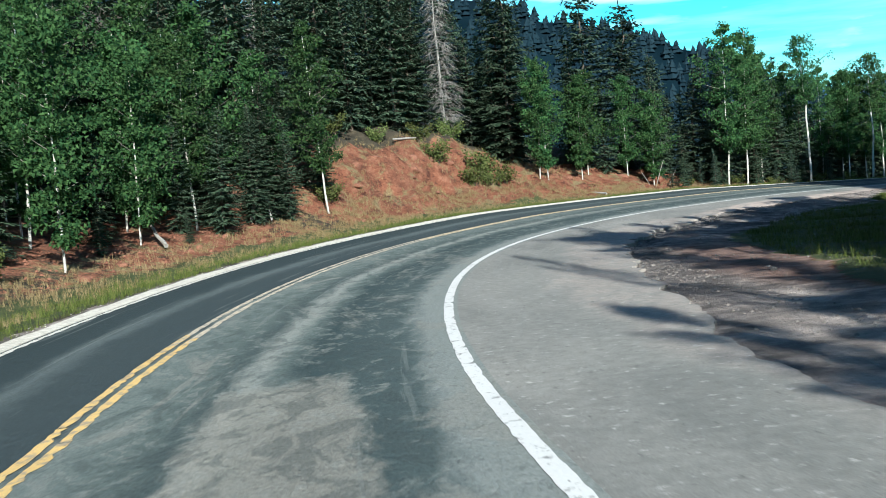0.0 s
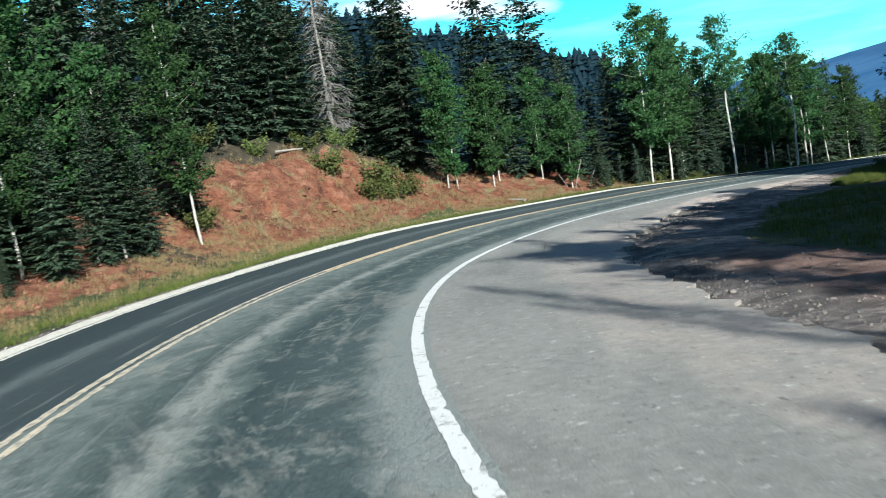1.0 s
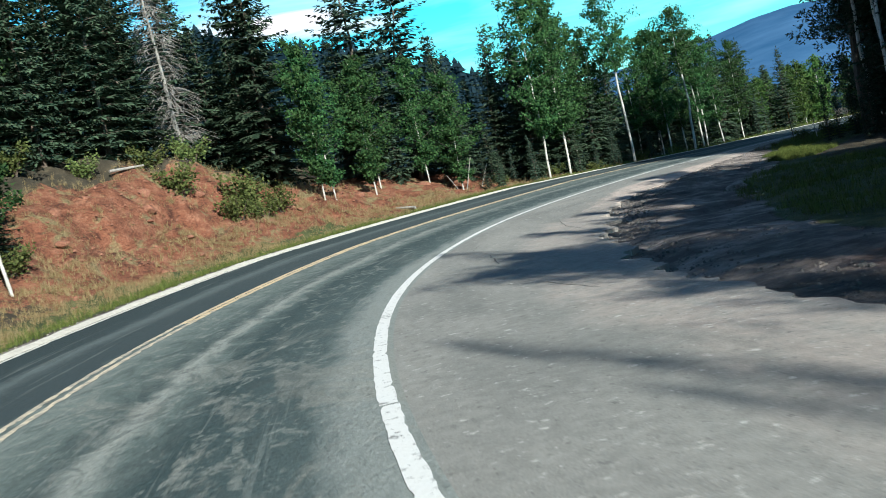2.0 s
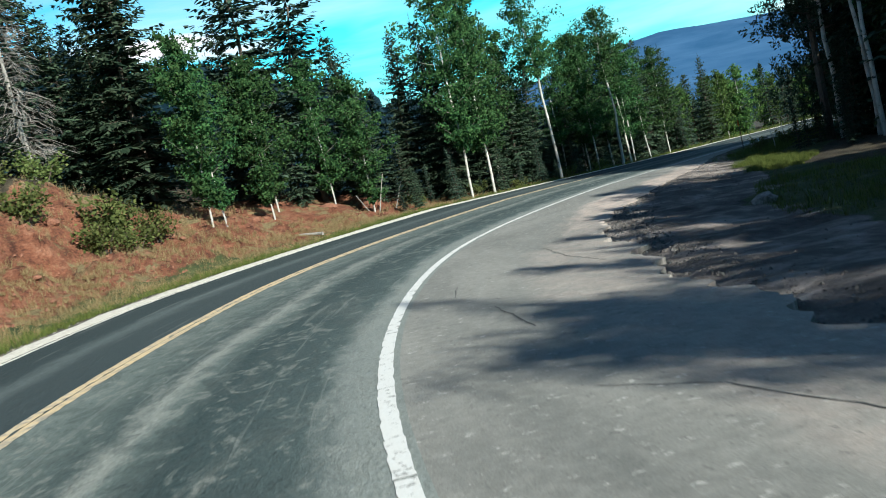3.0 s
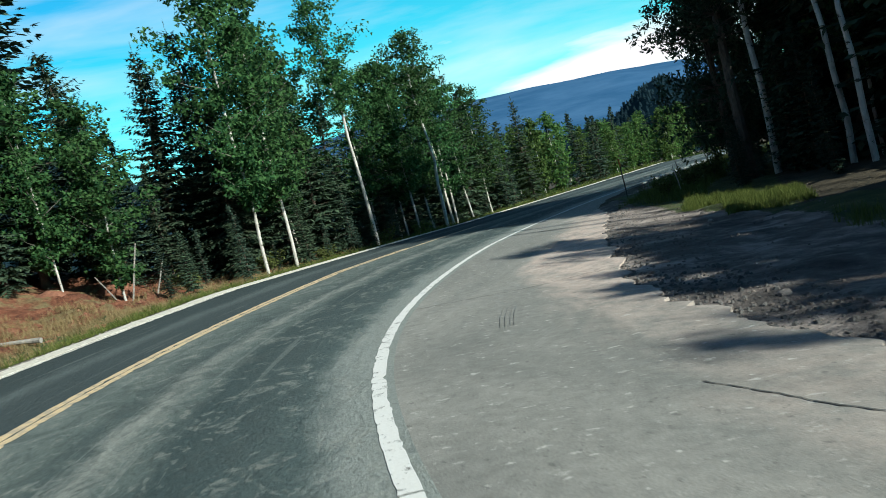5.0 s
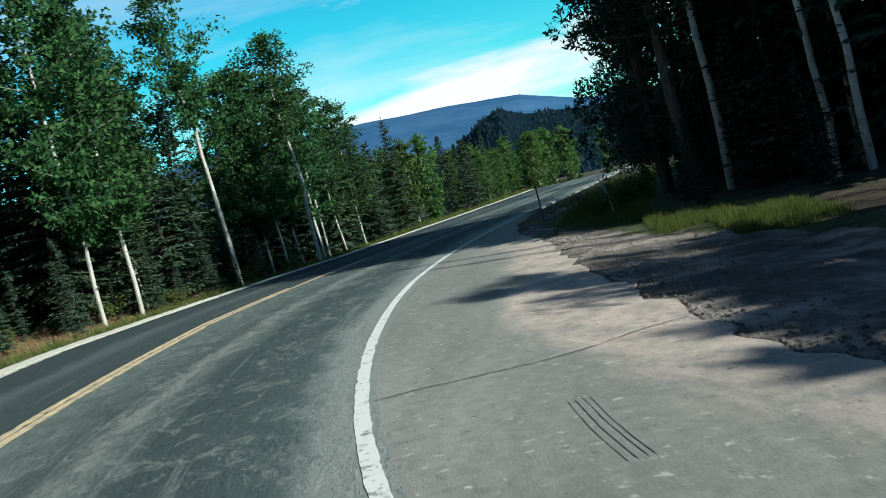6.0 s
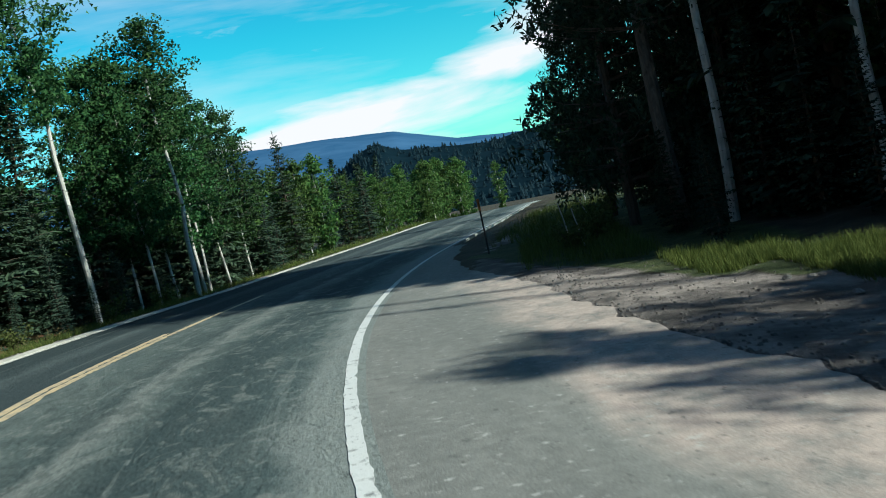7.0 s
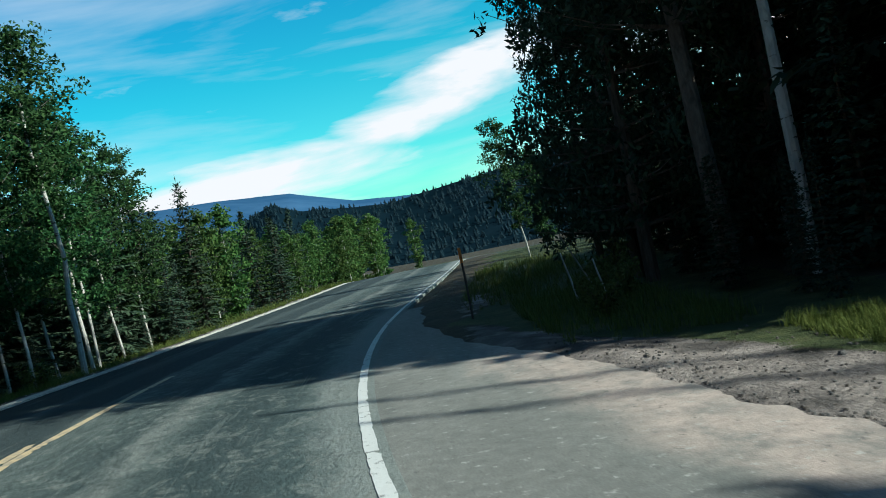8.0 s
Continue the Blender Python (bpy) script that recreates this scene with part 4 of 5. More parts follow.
for s, d, h in [(51.7, 15.2, 11.2), (52.4, 16.6, 11.4), (47.6, 19.6, 12), (49.2, 20.4, 12.4), (45.6, 20.2, 12), (43.6, 19.6, 12), (54.2, 18.2, 9.6), (60.4, 15.8, 7.6), (62.1, 15.0, 7.8), (64.2, 13.2, 8.2), (57.0, 17.0, 6.0), (53.0, 16.8, 6.0), (60.5, 13.5, 7.0), (62.3, 12.2, 7.4), (51.0, 17.6, 7.0), (47, 18.6, 9.0),
                (55.5, 14.2, 7.5), (31.5, 12.4, 4.8), (37.8, 13.0, 5.4), (38.5, 15.2, 7.5), (34, 16, 8.5), (29, 14.5, 7), (56.5, 13.2, 5.0),
                (59.5, 11.9, 5.5), (65.2, 10.6, 4.0), (68.2, 9.6, 3.6), (70.8, 9.9, 4.2), (64.3, 12.2, 7.0), (66.5, 12.0, 7.4), (45.5, 17.6, 8.5),
                (62.5, 10.2, 7.0), (64.8, 9.8, 6.2), (66.6, 9.6, 6.6), (68.8, 9.9, 6.6), (70.6, 9.3, 5.2), (72.4, 9.4, 5.6), (74, 9.8, 5.2), (76, 9.2, 4.6), (78.4, 9.0, 4.2),
                (28.5, 15.2, 9.0), (30.5, 16.2, 10), (32.6, 14.9, 9.5), (34.6, 15.4, 10), (36.4, 15.0, 10.5), (26.5, 16, 9.5), (38.4, 16.8, 11), (40.3, 17.2, 10), (42.6, 17.2, 10.5), (44.4, 17.6, 10), (47.8, 17.8, 8.0),
                (75.2, 9.0, 7.2), (77.4, 8.8, 6.9), (79.8, 8.4, 6.2), (80.6, 9.4, 6.0), (73.2, 9.4, 7.4), (68.4, 11.6, 8.4), (63.2, 10.9, 8.4),
                (46.2, 17.0, 9.5), (48.6, 18.6, 9.5), (50.4, 18.4, 11.0), (51.8, 18.8, 8.2), (45, 19.5, 11), (53, 19, 7.2), (51.2, 15.8, 7.0),
                (26.2, 12.0, 3.4), (33.2, 11.6, 4.4), (34.4, 11.3, 3.6), (35.4, 12.6, 5.2), (22.4, 12.2, 5.0), (25.4, 11.4, 1.7), (28.6, 10.9, 1.2), (29.4, 11.8, 4.0), (30.8, 11.3, 4.4), (32.4, 11.2, 4.2), (33.8, 11.7, 5.4), (37.6, 12.2, 3.0)]:
    plant(SPRUCE, s, d, h)
for s, d, h in [(55.9, 14.0, 11.6), (59.0, 14.4, 10.6)]:
    plant(OPEN, s, d, h, wide=1.3)
# the forest on the outer side
for _ in range(270):
    s = rt.uniform(0, 82)
    d = 12.5 + 28 * rt.random() ** 1.4
    if 36 < s < 53 and d < 17.5 or d < 15 and s < 30 and rt.random() < 0.4:
        continue
    h = float(np.interp(s, [0, 42, 48, 53, 62, 72, 82], [11, 11, 7.8, 5.8, 5.6, 6.2, 5.4])) * rt.uniform(0.85, 1.12) - (min(2.2, 0.2 * max(0, d - 15)) if s > 46 else 0)
    plant(SPRUCE[:2] if d < 13.5 and 28 < s < 62 else WOOD[:2] + FIR if d < 20 else DENSE, s, d, h, 1.9)
for _ in range(46):
    plant(ASPEN, rt.uniform(8, 36), rt.uniform(11.4, 15), rt.uniform(5.5, 8), 1.2)
for _ in range(44):
    s = rt.uniform(59, 80)
    plant(FIR if rt.random() < 0.5 else WOOD, s, rt.uniform(8.7, 13), rt.uniform(1.6, 4.5), 1.2)
for _ in range(26):
    plant(WOOD[:2] + FIR, rt.uniform(10, 36), rt.uniform(11.2, 15), rt.uniform(1.4, 4.2), 1.4)
for _ in range(135):
    s = rt.uniform(79, 126)
    h = float(np.interp(s, [79, 82, 84, 90, 105, 132], [5.4, 5.2, 4.8, 4.2, 4.4, 5.0])) * rt.uniform(0.7, 1.08)
    plant(YOUNG if rt.random() < 0.8 else WOOD, s, rt.uniform(7.4, 17), h, 0.9)
plant(SPRUCE[:1], 84.0, 8.2, 5.4)
plant(WOOD, 89.0, 8.4, 4.2)
# close undergrowth between the aspens of the outer side
for _ in range(70):
    plant(FIR if rt.random() < 0.4 else WOOD, rt.uniform(58, 82), rt.uniform(9.8, 15), rt.uniform(3.0, 6.5), 1.15)
for _ in range(46):
    plant(WOOD[:2] + FIR, rt.uniform(58, 80), rt.uniform(8.5, 10.2), rt.uniform(0.8, 2.4), 0.8)
for _ in range(26):
    plant(FIR + WOOD[:1], rt.uniform(66, 82), rt.uniform(7.5, 8.5), rt.uniform(1.0, 2.6), 0.7)
# inner side: dark pines and aspens round the bend
for s, d, h in [(63.4, -6.4, 11.5), (70.3, -6.4, 9.5), (60.4, -8.2, 10.5), (59.0, -8.6, 11.0)]:
    plant(BARE, s, d, h)
plant(HIGH, 64.8, -5.7, 12.5, wide=1.1)
for s, d, h in [(67, -7.4, 9), (61.4, -9.0, 10)]:
    plant(TALL, s, d, h)
for s, d, h in [(66.2, -7.3, 11.5), (68.5, -8.0, 11), (72.5, -7.0, 6.5), (69.2, -5.0, 11.5), (72.0, -4.7, 10.5), (67.4, -4.9, 12.5)]:
    plant(EDGE, s, d, h, wide=0.75)
for s, d, h in [(63.0, -8.8, 12), (59.8, -11, 12), (75, -5.8, 5.5), (76.4, -7.2, 5.5), (78.5, -5.6, 4.8)]:
    plant(SPRUCE[:1], s, d, h)
for _ in range(170):
    s, d = rt.uniform(53, 112), -(5.6 + 22 * rt.random() ** 1.4)
    if d > -10.5 and s < 59 or d > -7.6 and s < 72 or d > -6.0 or s > 74 and d > -11:
        continue
    plant((PINE if rt.random() < 0.5 else WOOD) if d > -13 else DENSE, s, d, rt.uniform(8.5, 11.5) if s < 70 else rt.uniform(4.5, 6.5), 1.45)
for _ in range(60):
    s, d = rt.uniform(84, 134), -rt.uniform(6.5, 17)
    plant(YOUNG if rt.random() < 0.12 else WOOD[:2] + FIR[:1], s, d, rt.uniform(2.8, 4.4), 1.2)
plant(TALL, 88.8, -3.4, 5.8)
plant(ASPEN, 90.5, -4.2, 4.4)
for s, d, h in [(80, -6.2, 4.8), (77, -6.8, 5.6), (82.2, -6.8, 4.6), (86, -6.6, 4.4), (79, -8.0, 5.6), (74, -6.4, 6.6), (84, -8, 5), (88.5, -7.2, 4.2), (75.6, -8.4, 6.4), (91, -7.4, 4.2), (81, -9, 5.6)]:
    plant(WOOD + FIR, s, d, h)
for s, d, h in [(66, -8.8, 10), (68.2, -9.4, 10), (64.2, -9.8, 10.5), (70.2, -8.6, 9), (65.2, -8.2, 8), (62, -10.4, 10), (71.4, -7.2, 7.5), (69, -7.4, 8.5), (60.2, -9.8, 9.5)]:
    plant(WOOD + FIR, s, d, h)
for _ in range(30):
    s, d = rt.uniform(58, 82), -rt.uniform(7.6, 12)
    plant(WOOD, s, d, rt.uniform(1.2, 3.2), 1.0)
# low dark firs that close the wood behind the grass
for k in range(26):
    plant(WOOD, 58.6 + 0.55 * k, -(7.2 + rt.uniform(0, 1.8) - 0.06 * k), rt.uniform(2.4, 5.0) if k < 12 else rt.uniform(0.9, 1.7), 0.8)
for k in range(16):
    plant(WOOD[:2], 60.6 + 0.5 * k, -(5.4 + rt.uniform(0, 1.0)), rt.uniform(0.9, 2.2), 0.6)
for _ in range(44):
    plant(WOOD + FIR, rt.uniform(4, 36), rt.uniform(12.5, 19), rt.uniform(7, 11), 1.6)
# the wood on the inner side of the bend, whose shade lies over the dirt and the paved shoulder
for s, d, far, h, kinds, wide in [(30.8, -2.0, 18.0, 10.2, BARE, 1.2), (30.0, -2.7, 18.0, 10.4, BARE, 1.3), (29.0, -2.2, 17.5, 10.2, BARE, 1.2), (9.5, -5.6, 13, 9.5, TALL, 0.8), (12.5, -6.0, 13, 9.5, TALL, 0.8), (7.0, -5.0, 12, 9, TALL, 0.7), (6.2, -3.1, 12, 10, TALL, 0.4), (36.0, -1.6, 18, 10, BARE, 0.5), (51.6, -2.7, 14, 9.3, TALL, 1.1), (52.8, -3.1, 14, 9.1, TALL, 0.9), (40, -3.3, 15, 9.2, BARE, 0.5),
                                  (24, -5.4, 14, 9.4, TALL, 0.6), (22, -6.2, 13, 9.4, PINE, 0.7), (26.5, -5.8, 14, 10.5, PINE, 0.7), (31.5, -6.2, 15.5, 11, PINE, 0.6), (34, -6.0, 15, 10.6, TALL, 0.6),
                                  (37.5, -6.4, 14, 10.6, PINE, 0.6), (41, -6.8, 14, 10.6, PINE, 0.6), (44, -6.4, 14, 10.4, TALL, 0.6), (47, -6.8, 13.5, 10.5, PINE, 0.6),
                                  (52, -7.0, 13, 10, PINE, 0.6), (56, -8.2, 12, 9, TALL, 0.6), (50, -5.0, 13, 9.6, PINE, 0.6), (27, -8, 13, 11, DENSE, 1), (31, -8.4, 13, 11, DENSE, 1), (35, -8.6, 13, 11, DENSE, 1),
                                  (39, -9, 13, 11, DENSE, 1), (43, -9, 13, 11, DENSE, 1), (47, -9, 13, 11, DENSE, 1), (23, -8, 12, 11, DENSE, 1), (19, -7.5, 12, 10, DENSE, 1), (21, -1.7, 16, 10, SNAG[1:], 0.5), (17.5, -2.4, 15, 9.6, SNAG[1:], 0.5), (19.3, -4.6, 12, 9, BARE, 0.7),
                                  (32.2, -1.5, 17.5, 11.2, SNAG[1:], 0.9), (8.6, -3.6, 14.4, 8, TALL, 0.8), (6.4, -3.1, 14.4, 8, TALL, 0.8), (11.5, -4.0, 13.5, 7.5, TALL, 0.8), (59.0, -1.2, 12, 8.5, SNAG[1:], 0.5), (57.2, -2.2, 12, 8.5, SNAG[1:], 0.5),
                                  (60.5, -4.4, 12, 10, PINE, 0.8), (63, -3.2, 13, 10.5, PINE, 0.9), (66, -2.0, 14, 11.5, PINE, 0.9), (62.6, 0.5, 16, 12, PINE, 0.9), (65, 1.5, 18, 12, PINE, 0.9)]:
    x, y = along(s, d)
    x, y = x + far * math.sin(radians(SUN_AZ)), y + far * math.cos(radians(SUN_AZ))
    s, d = coords(x, y)
    plant(kinds, float(s[0]), float(d[0]), h, 0, wide)
for k in range(23):
    x, y = along(14 + 1.7 * k, -10.0 + rt.uniform(-1, 1))
    s, d = coords(x + 10 * math.sin(radians(SUN_AZ)), y + 10 * math.cos(radians(SUN_AZ)))
    plant(DENSE, float(s[0]), float(d[0]), rt.uniform(9.2, 10.4) if k < 19 else rt.uniform(8, 9.2), 0, 1.2)
for _ in range(34):
    plant(DENSE, rt.uniform(55, 69), -rt.uniform(12, 22), rt.uniform(9, 11.5), 1.1)
for _ in range(70):
    x, y = rt.uniform(15, 48), rt.uniform(4, 41)
    if x < 15 + (y - 22) * 0.5 or y > 30 and x < 22 + (y - 30) * 0.5:
        continue
    s, d = coords(x, y)
    plant(DENSE, float(s[0]), float(d[0]), rt.uniform(9.0, 12), 2.2)

# ---- hills ----

def hill(name, az, el, reach, mat, label, jag, seed, drop=14.0, cx=8.0, cy=30.0):
    """A long hill whose crest stands at the given elevations (degrees) round a point, reach metres away."""
    a = np.arange(az[0], az[-1] + 0.01, 0.35)
    e = np.interp(a, az, el)
    rows = []
    for u in (0.45, 0.55, 0.65, 0.75, 0.84, 0.92, 1.0, 1.12, 1.3):
        crest = reach * np.tan(np.radians(e)) + 1.5
        t = 1 - abs(u - 1) / (0.55 if u < 1 else 0.5)
        z = (crest + drop) * max(0.0, t) ** 1.25 - drop
        x, y = cx + reach * u * np.sin(np.radians(a)), cy + reach * u * np.cos(np.radians(a))
        z = z + jag * reach * 0.02 * waves(x / reach, y / reach, 9.0, seed) * max(0.0, t) + jag * reach * 0.004 * waves(x / reach, y / reach, 60.0, seed + 1) * max(0, t)
        rows.append(np.stack([x, y, z], -1))
    g = np.array(rows)
    nr, n = g.shape[:2]
    faces = [(r * n + i, r * n + i + 1, (r + 1) * n + i + 1, (r + 1) * n + i) for r in range(nr - 1) for i in range(n - 1)]
    ob = new(name, mesh_of(name, g.reshape(-1, 3), faces, mat, True))
    tagged(ob, label, "hill", kind="structure")
    return g


def hill_woods(g, count, height, seed, label):
    """Far conifers standing all over a hill side, as one object: ragged little spires."""
    r = np.random.RandomState(seed)
    nr, n = g.shape[:2]
    verts, faces = [], []
    for _ in range(count):
        u, v = r.uniform(0.5, 6.6), r.uniform(0, n - 1.01)
        i, k = int(u), int(v)
        fu, fv = u - i, v - k
        p = (g[i, k] * (1 - fu) + g[i + 1, k] * fu) * (1 - fv) + (g[i, k + 1] * (1 - fu) + g[i + 1, k + 1] * fu) * fv
        h = height * r.uniform(0.55, 1.15)
        b = len(verts)
        turn = r.rand() * 6.28
        for lv, (z0, rad) in enumerate(((0.0, 0.42), (0.30, 0.32), (0.58, 0.2))):
            q = len(verts)
            for m in range(5):
                w = turn + 1.2566 * m + lv
                rr = rad * h * r.uniform(0.7, 1.25)
                verts.append((p[0] + rr * math.cos(w), p[1] + rr * math.sin(w), p[2] + h * (z0 + r.uniform(-0.03, 0.03))))
            verts.append((p[0], p[1], p[2] + h * min(1.0, z0 + 0.46)))
            faces += [(q + m, q + (m + 1) % 5, q + 5) for m in range(5)]
    ob = new("far_woods", mesh_of("far_woods", verts, faces, M["hill"]))
    tagged(ob, label, "forest", kind="stuff")


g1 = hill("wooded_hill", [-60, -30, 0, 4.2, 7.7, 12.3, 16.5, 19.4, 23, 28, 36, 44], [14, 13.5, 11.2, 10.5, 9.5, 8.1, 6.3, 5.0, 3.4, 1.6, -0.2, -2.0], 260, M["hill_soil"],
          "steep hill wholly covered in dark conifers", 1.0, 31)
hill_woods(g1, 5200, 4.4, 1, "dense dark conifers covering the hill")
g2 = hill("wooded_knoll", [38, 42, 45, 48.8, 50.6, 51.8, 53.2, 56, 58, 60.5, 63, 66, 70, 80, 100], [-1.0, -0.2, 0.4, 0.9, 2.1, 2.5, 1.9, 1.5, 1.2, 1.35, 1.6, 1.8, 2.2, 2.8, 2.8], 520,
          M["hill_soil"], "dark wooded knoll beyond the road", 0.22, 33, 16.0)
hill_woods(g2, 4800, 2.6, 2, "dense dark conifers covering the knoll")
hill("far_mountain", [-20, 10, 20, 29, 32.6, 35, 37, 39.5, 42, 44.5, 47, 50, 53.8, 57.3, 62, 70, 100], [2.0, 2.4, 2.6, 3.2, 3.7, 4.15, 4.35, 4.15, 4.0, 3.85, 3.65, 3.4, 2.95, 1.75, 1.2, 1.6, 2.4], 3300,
     M["far"], "long distant mountain with blue haze in its colour", 0.12, 35, 40.0)

# ---- grass, as stuff ----

def grass(name, boxes, mat, seed, label, tall=0.25):
    """Blades in tufts over boxes of road coordinates: s0, s1, d0, d1, tufts, height."""
    r = np.random.RandomState(seed)
    verts, faces = [], []
    for s0, s1, d0, d1, count, high in boxes:
        s, d = r.uniform(s0, s1, count), r.uniform(d0, d1, count)
        keep = waves(s, d, 1.1, seed + 7) + r.uniform(-0.7, 0.9, count) > -0.05
        s, d = s[keep], d[keep]
        x, y = along(s, d)
        z = terrain(x, y)
        for px, py, pz in zip(x, y, z):
            tuft = high * r.uniform(0.55, 1.35)
            for _ in range(9):
                a, t = r.uniform(0, 6.28), r.uniform(0, 6.28)
                h = tuft * r.uniform(0.4, 1.25)
                bx, by = px + 0.09 * math.cos(a) * r.rand(), py + 0.09 * math.sin(a) * r.rand()
                w = 0.004 + 0.005 * r.rand()
                l = h * r.uniform(0.2, 0.9)
                b = len(verts)
                verts += [(bx - w * math.sin(t), by + w * math.cos(t), pz - 0.03), (bx + w * math.sin(t), by - w * math.cos(t), pz - 0.03),
                          (bx + l * math.cos(t), by + l * math.sin(t), pz + h)]
                faces.append((b, b + 1, b + 2))
    tagged(new(name, mesh_of(name, verts, faces, mat)), label, "grass", kind="stuff")


grass("verge_grass", [(8, 80, 6.95, 8.7, 7500, 0.15), (80, 110, 6.8, 8.5, 1200, 0.22)], M["grass"], 1, "short green grass on the outer verge")
grass("dry_grass", [(8, 66, 7.9, 11.0, 6500, 0.17), (33, 56, 8.7, 11.2, 4500, 0.13), (36, 54, 10, 16, 2600, 0.22), (54, 70, 8.6, 11.5, 900, 0.18)], M["straw"], 2, "dry straw-coloured grass over the bank")
grass("tall_grass", [(53.8, 57.4, -6.8, -5.2, 2300, 0.14), (56.4, 59.2, -5.8, -4.3, 2000, 0.14), (60.5, 68, -4.6, -2.4, 1300, 0.22), (68, 84, -4.5, -1.5, 1400, 0.26),
                     (12, 50, -11, -6.2, 5000, 0.15)], M["grass"], 3, "tall yellow-green grass beside the bend")

# ---- shrubs, rocks, logs and sticks ----

for s, d, h in [(46.5, 11.9, 1.2), (47.4, 12.3, 1.5), (48.1, 11.6, 1.1), (47.0, 11.3, 0.9), (45.8, 13.6, 1.4), (44.5, 16.0, 1.0), (42.6, 16.4, 1.0),
                (46.8, 16.0, 1.2), (48.4, 15.8, 1.2), (37.3, 11.6, 0.9),
                (20.4, 10.8, 0.8), (60.2, 10.6, 0.7), (63.2, 9.6, 0.7), (65.4, 8.9, 0.6),
                (68.8, 8.4, 0.7), (71, 8.0, 0.6), (63.4, -3.4, 0.6), (65.0, -3.9, 0.7), (67.5, -4.2, 0.8)]:
    plant(SHRUB, s, d, h)


def rock_mesh(seed, mat):
    bm = bmesh.new()
    bmesh.ops.create_icosphere(bm, subdivisions=2, radius=0.5)
    r = random.Random(seed)
    o = Vector((r.uniform(-9, 9), r.uniform(-9, 9), r.uniform(-9, 9)))
    for v in bm.verts:
        q = v.co.copy()
        v.co = q * (1 + 0.5 * noise.noise(q * 1.7 + o) + 0.2 * noise.noise(q * 4.5 + o))
        v.co.z = v.co.z * 0.62
    for _ in range(4):
        n = rand_unit(r)
        for v in bm.verts:
            over = v.co.dot(n) - 0.33
            if over > 0:
                v.co -= n * over * 0.85
    me = bpy.data.meshes.new("rock")
    bm.to_mesh(me)
    bm.free()
    me.materials.append(mat)
    return me


ROCKS = {k: [rock_mesh(200 + i + 10 * j, M[k]) for i in range(3)] for j, k in enumerate(("red_rock", "grey_rock", "dark_rock"))}


def rock(s, d, size, kind, label, group, sink=0.25):
    x, y, z = ground_at(s, d)
    ob = new("rock", ROCKS[kind][rt.randrange(3)])
    ob.matrix_world = pose(x, y, z + size * (0.31 - sink), rt.uniform(-12, 12), rt.uniform(-12, 12), rt.uniform(0, 360)) @ Matrix.Diagonal((size * rt.uniform(0.8, 1.3), size, size * rt.uniform(0.8, 1.2), 1))
    tagged(ob, label, "rock", group)


for s, d, z in [(41.7, -6.2, 0.5), (35.5, -3.5, 0.22), (37.2, -3.7, 0.25), (42.4, -3.8, 0.16), (38.4, -3.8, 0.2), (54.7, -4.9, 0.12), (53.4, -4.8, 0.12), (50.9, -3.8, 0.1),
                (46.2, -3.3, 0.12)]:
    rock(s, d, z, "grey_rock", "pale grey rock lying in the bare dirt", "rocks in the dirt")
for _ in range(34):
    s = rt.uniform(14, 58)
    rock(s, paved_edge(s) - 0.12 - 2.6 * rt.random() ** 2, rt.uniform(0.04, 0.12), "grey_rock" if rt.random() < 0.5 else "dark_rock", "broken rubble at the edge of the pavement", "rubble along the pavement edge")
for _ in range(70):
    s = rt.uniform(36, 66)
    rock(s, rt.uniform(9.2, 14.5 if s < 52 else 11), rt.uniform(0.08, 0.24), "red_rock", "red rock stuck in the cut bank", "rocks in the bank")
for s, d, z in [(41.2, 13.6, 0.5), (42.6, 14.0, 0.6), (44.4, 13.6, 0.7), (45.4, 13.7, 0.6), (46.2, 13.2, 0.4), (40.2, 12.6, 0.4), (43.2, 12.0, 0.35), (44, 13.1, 0.5), (56.8, 12.4, 0.9), (58.9, 11.9, 0.9), (60.4, 11.6, 0.7), (53.2, 12.6, 0.7)]:
    rock(s, d, z, "red_rock", "large red rock outcrop in the cut bank", "rocks in the bank", 0.34)
for _ in range(14):
    rock(rt.uniform(20, 34), rt.uniform(9.8, 11.5), rt.uniform(0.1, 0.35), "red_rock", "red rock stuck in the cut bank", "rocks in the bank")


def pebbles(name, boxes, mat, seed, label):
    """Loose stones too many to count, as one object."""
    r = np.random.RandomState(seed)
    verts, faces = [], []
    for s0, s1, d0, d1, count, size in boxes:
        s = r.uniform(s0, s1, count)
        d = r.uniform(d0, d1, count)
        if d1 < 0:
            d = np.minimum(d, paved_edge(s) - 0.05)
        x, y = along(s, d)
        z = terrain(x, y)
        for px, py, pz in zip(x, y, z):
            k = size * r.uniform(0.4, 1.4)
            b, t = len(verts), r.rand() * 6.28
            for m in range(5):
                a = t + 1.2566 * m
                verts.append((px + k * math.cos(a) * r.uniform(0.7, 1.2), py + k * math.sin(a) * r.uniform(0.7, 1.2), pz - 0.01))
            for m in range(5):
                a = t + 0.4 + 1.2566 * m
                verts.append((px + k * 0.6 * math.cos(a) * r.uniform(0.5, 1.2), py + k * 0.6 * math.sin(a) * r.uniform(0.5, 1.2), pz + k * r.uniform(0.35, 0.8)))
            faces += [(b + m, b + (m + 1) % 5, b + 5 + (m + 1) % 5, b + 5 + m) for m in range(5)] + [(b + 5, b + 6, b + 7, b + 8, b + 9)]
    tagged(new(name, mesh_of(name, verts, faces, mat)), label, "gravel", kind="stuff")


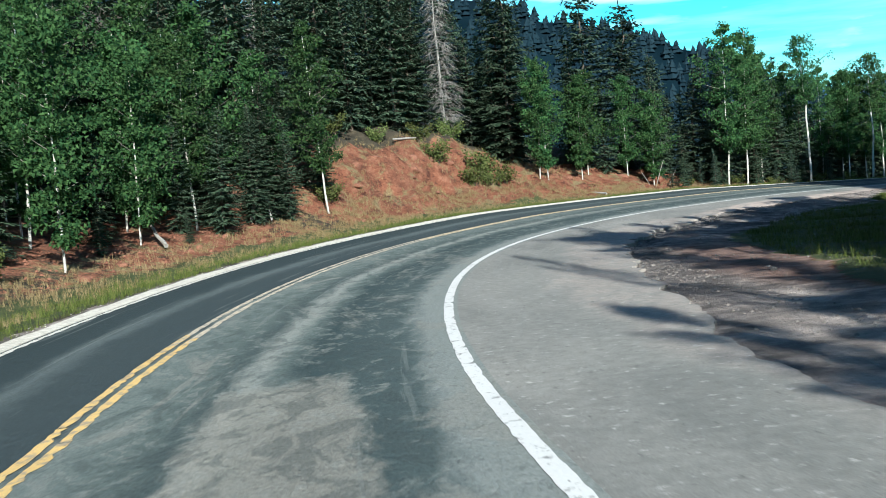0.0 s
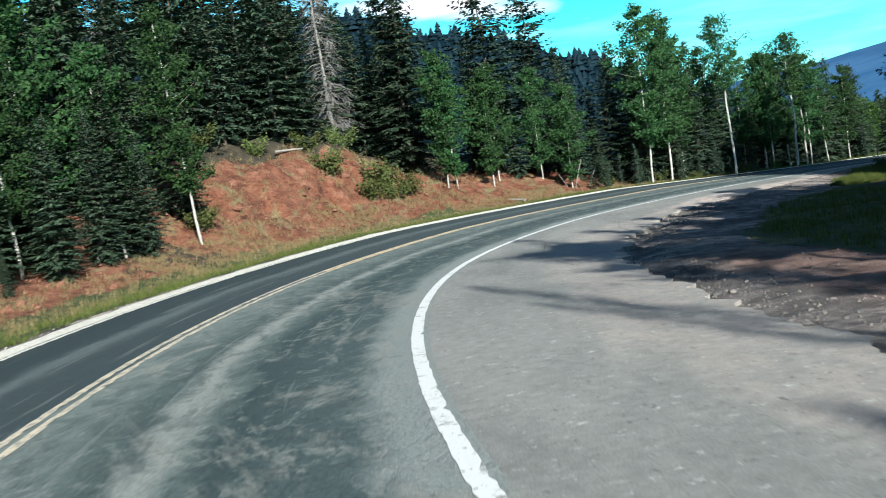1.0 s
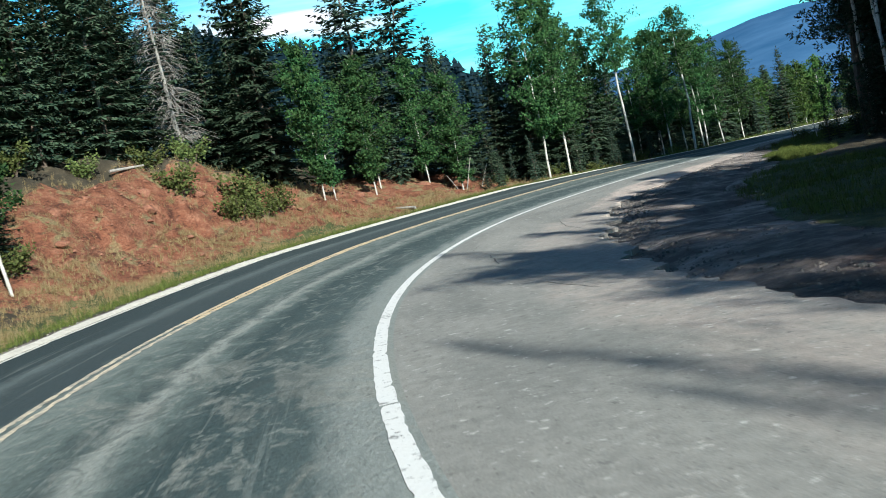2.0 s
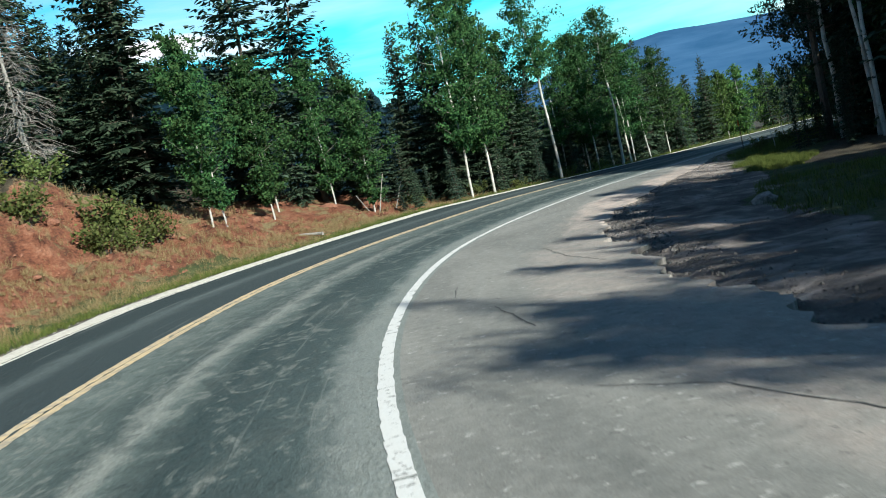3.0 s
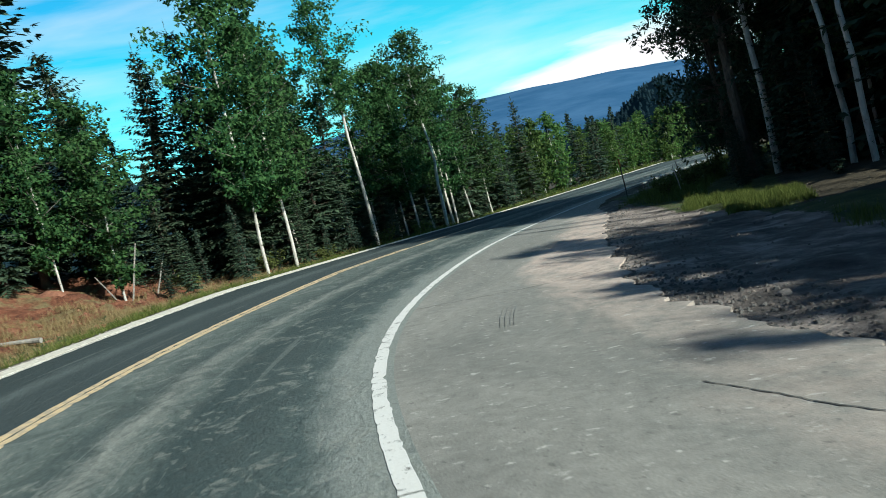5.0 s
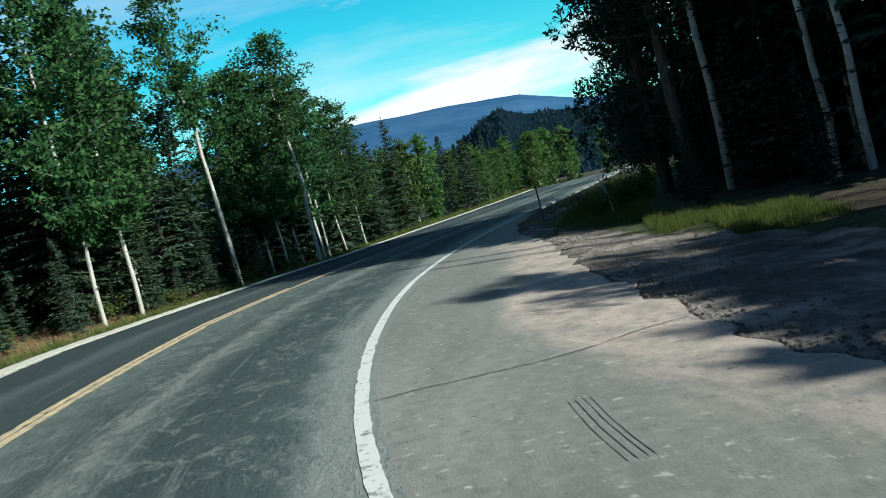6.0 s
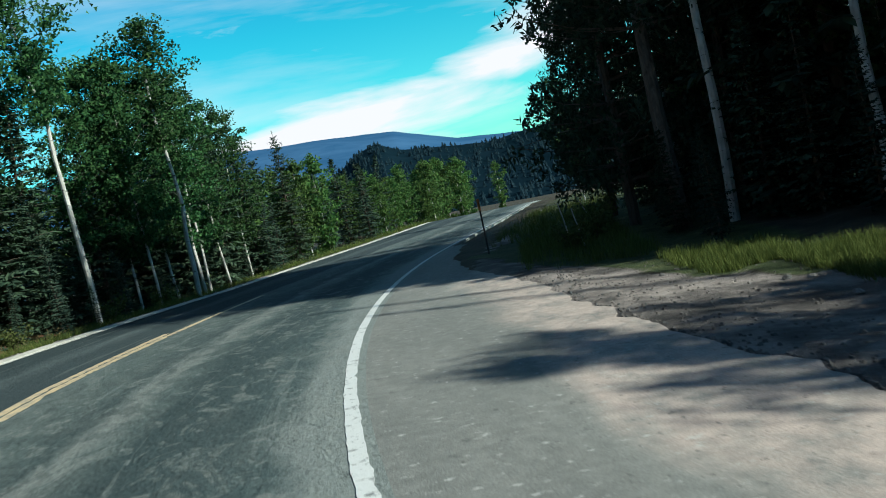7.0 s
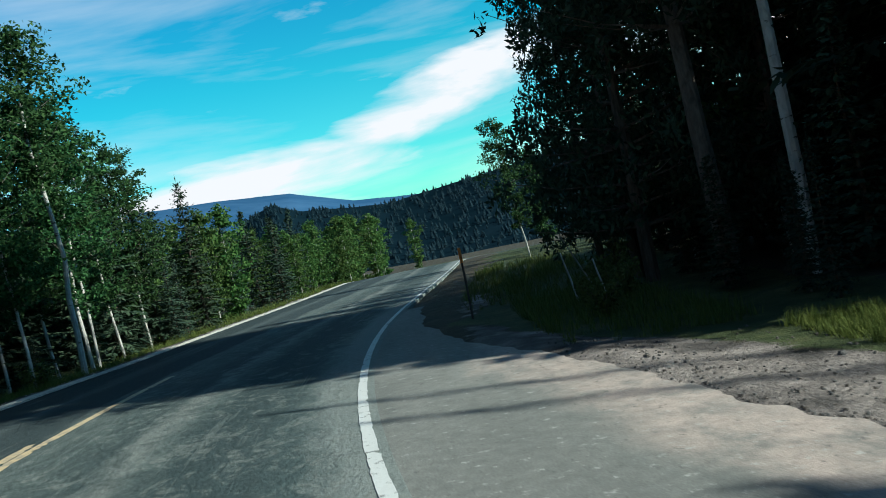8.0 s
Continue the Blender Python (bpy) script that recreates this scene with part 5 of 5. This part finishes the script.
pebbles("loose_stones", [(8, 60, -4.4, -2.8, 1500, 0.022), (14, 58, -7, -3.2, 800, 0.02), (27, 50, -4.2, -3.2, 300, 0.028), (43, 60, -3.2, -2.4, 260, 0.025)], M["grit"], 5, "loose grey stones over the dirt")
pebbles("edge_crumbs", [(30, 63, -3.5, -2.2, 900, 0.018), (34, 52, -3.4, -2.9, 260, 0.03), (34, 46, -4.1, -3.1, 600, 0.032), (16, 34, -3.9, -3.2, 500, 0.022)], M["dark_rock"], 8, "crumbled dark asphalt along the broken pavement edge")
pebbles("bank_stones", [(36, 54, 9.2, 15, 1300, 0.05), (54, 68, 8.8, 11, 500, 0.05), (20, 34, 9.4, 12, 400, 0.05)], M["red_rock"], 6, "crumbled red stones on the bank")
pebbles("shoulder_stones", [(5, 75, 6.6, 7.2, 900, 0.014)], M["gravel"], 7, "pale gravel along the outer shoulder")


def log(name, s, d, length, radius, turn, tilt, mat, label, lift=0.0):
    x, y, z = ground_at(s, d)
    r = random.Random(int(s * 10))
    pts = [Vector((length * (k / 5 - 0.5), r.uniform(-1, 1) * radius * 0.6, 0)) for k in range(6)]
    v, f = tube(pts, [radius * (1 - 0.08 * k) for k in range(6)], 8)
    f.append(tuple(range(7, -1, -1)))
    ob = new(name, mesh_of(name, v, f, mat, False))
    ob.matrix_world = pose(x, y, z + radius * 0.8 + abs(math.sin(radians(tilt))) * length * 0.5 * 0.9 + lift, 0, -tilt, turn)
    tagged(ob, label, "log", "fallen wood")


log("log", 45.2, 15.0, 1.3, 0.06, 20, 0, M["dead_bark"], "bleached log lying at the bank's crest")
log("log", 52.6, 9.6, 0.9, 0.06, 140, 8, M["dead_bark"], "broken pale branch lying on the verge")
log("log", 27.6, 11.2, 1.6, 0.07, 120, 22, M["dead_bark"], "fallen grey trunk leaning on the slope")
log("log", 32.6, 11.4, 1.5, 0.06, 70, 62, M["dead_bark"], "leaning broken trunk at the wood's edge")
log("log", 33.3, 11.3, 1.2, 0.04, 110, 55, M["dead_bark"], "leaning broken trunk at the wood's edge")
log("stick", 58.0, 10.5, 1.7, 0.026, 20, 68, M["dead_bark"], "pale leaning sapling stem on the bank")
log("stick", 58.9, 10.4, 1.3, 0.022, 15, 62, M["dead_bark"], "pale leaning sapling stem on the bank")
log("stick", 57.3, 10.9, 1.0, 0.02, 190, 60, M["dead_bark"], "pale leaning sapling stem on the bank")
log("stick", 66.4, -3.4, 0.9, 0.02, 60, 75, M["white_bark"], "thin pale dead stem in the grass")
log("stick", 64.4, -3.6, 0.8, 0.02, 80, 80, M["white_bark"], "thin pale dead stem in the grass")
log("stick", 69.5, -3.9, 1.2, 0.02, 100, 68, M["white_bark"], "thin pale dead stem in the grass")


def marker_post():
    x, y, z = ground_at(66.4, -1.65)
    root = new("marker_post")
    tagged(root, "thin dark leaning roadside marker post", "post")
    root.matrix_world = pose(x, y, z, 2, -5, 20)
    v, f = tube([(0, 0, -0.2), (0.005, 0, 0.6), (0, 0.005, 1.22)], [0.022, 0.02, 0.02], 6)
    part("post", mesh_of("post", v, f, M["post"]), root)
    v, f = tube([(0.002, 0.003, 0.98), (0, 0.005, 1.24)], [0.027, 0.027], 6)
    part("reflector", mesh_of("reflector", v, f, M["reflector"]), root, "faded orange band")


marker_post()
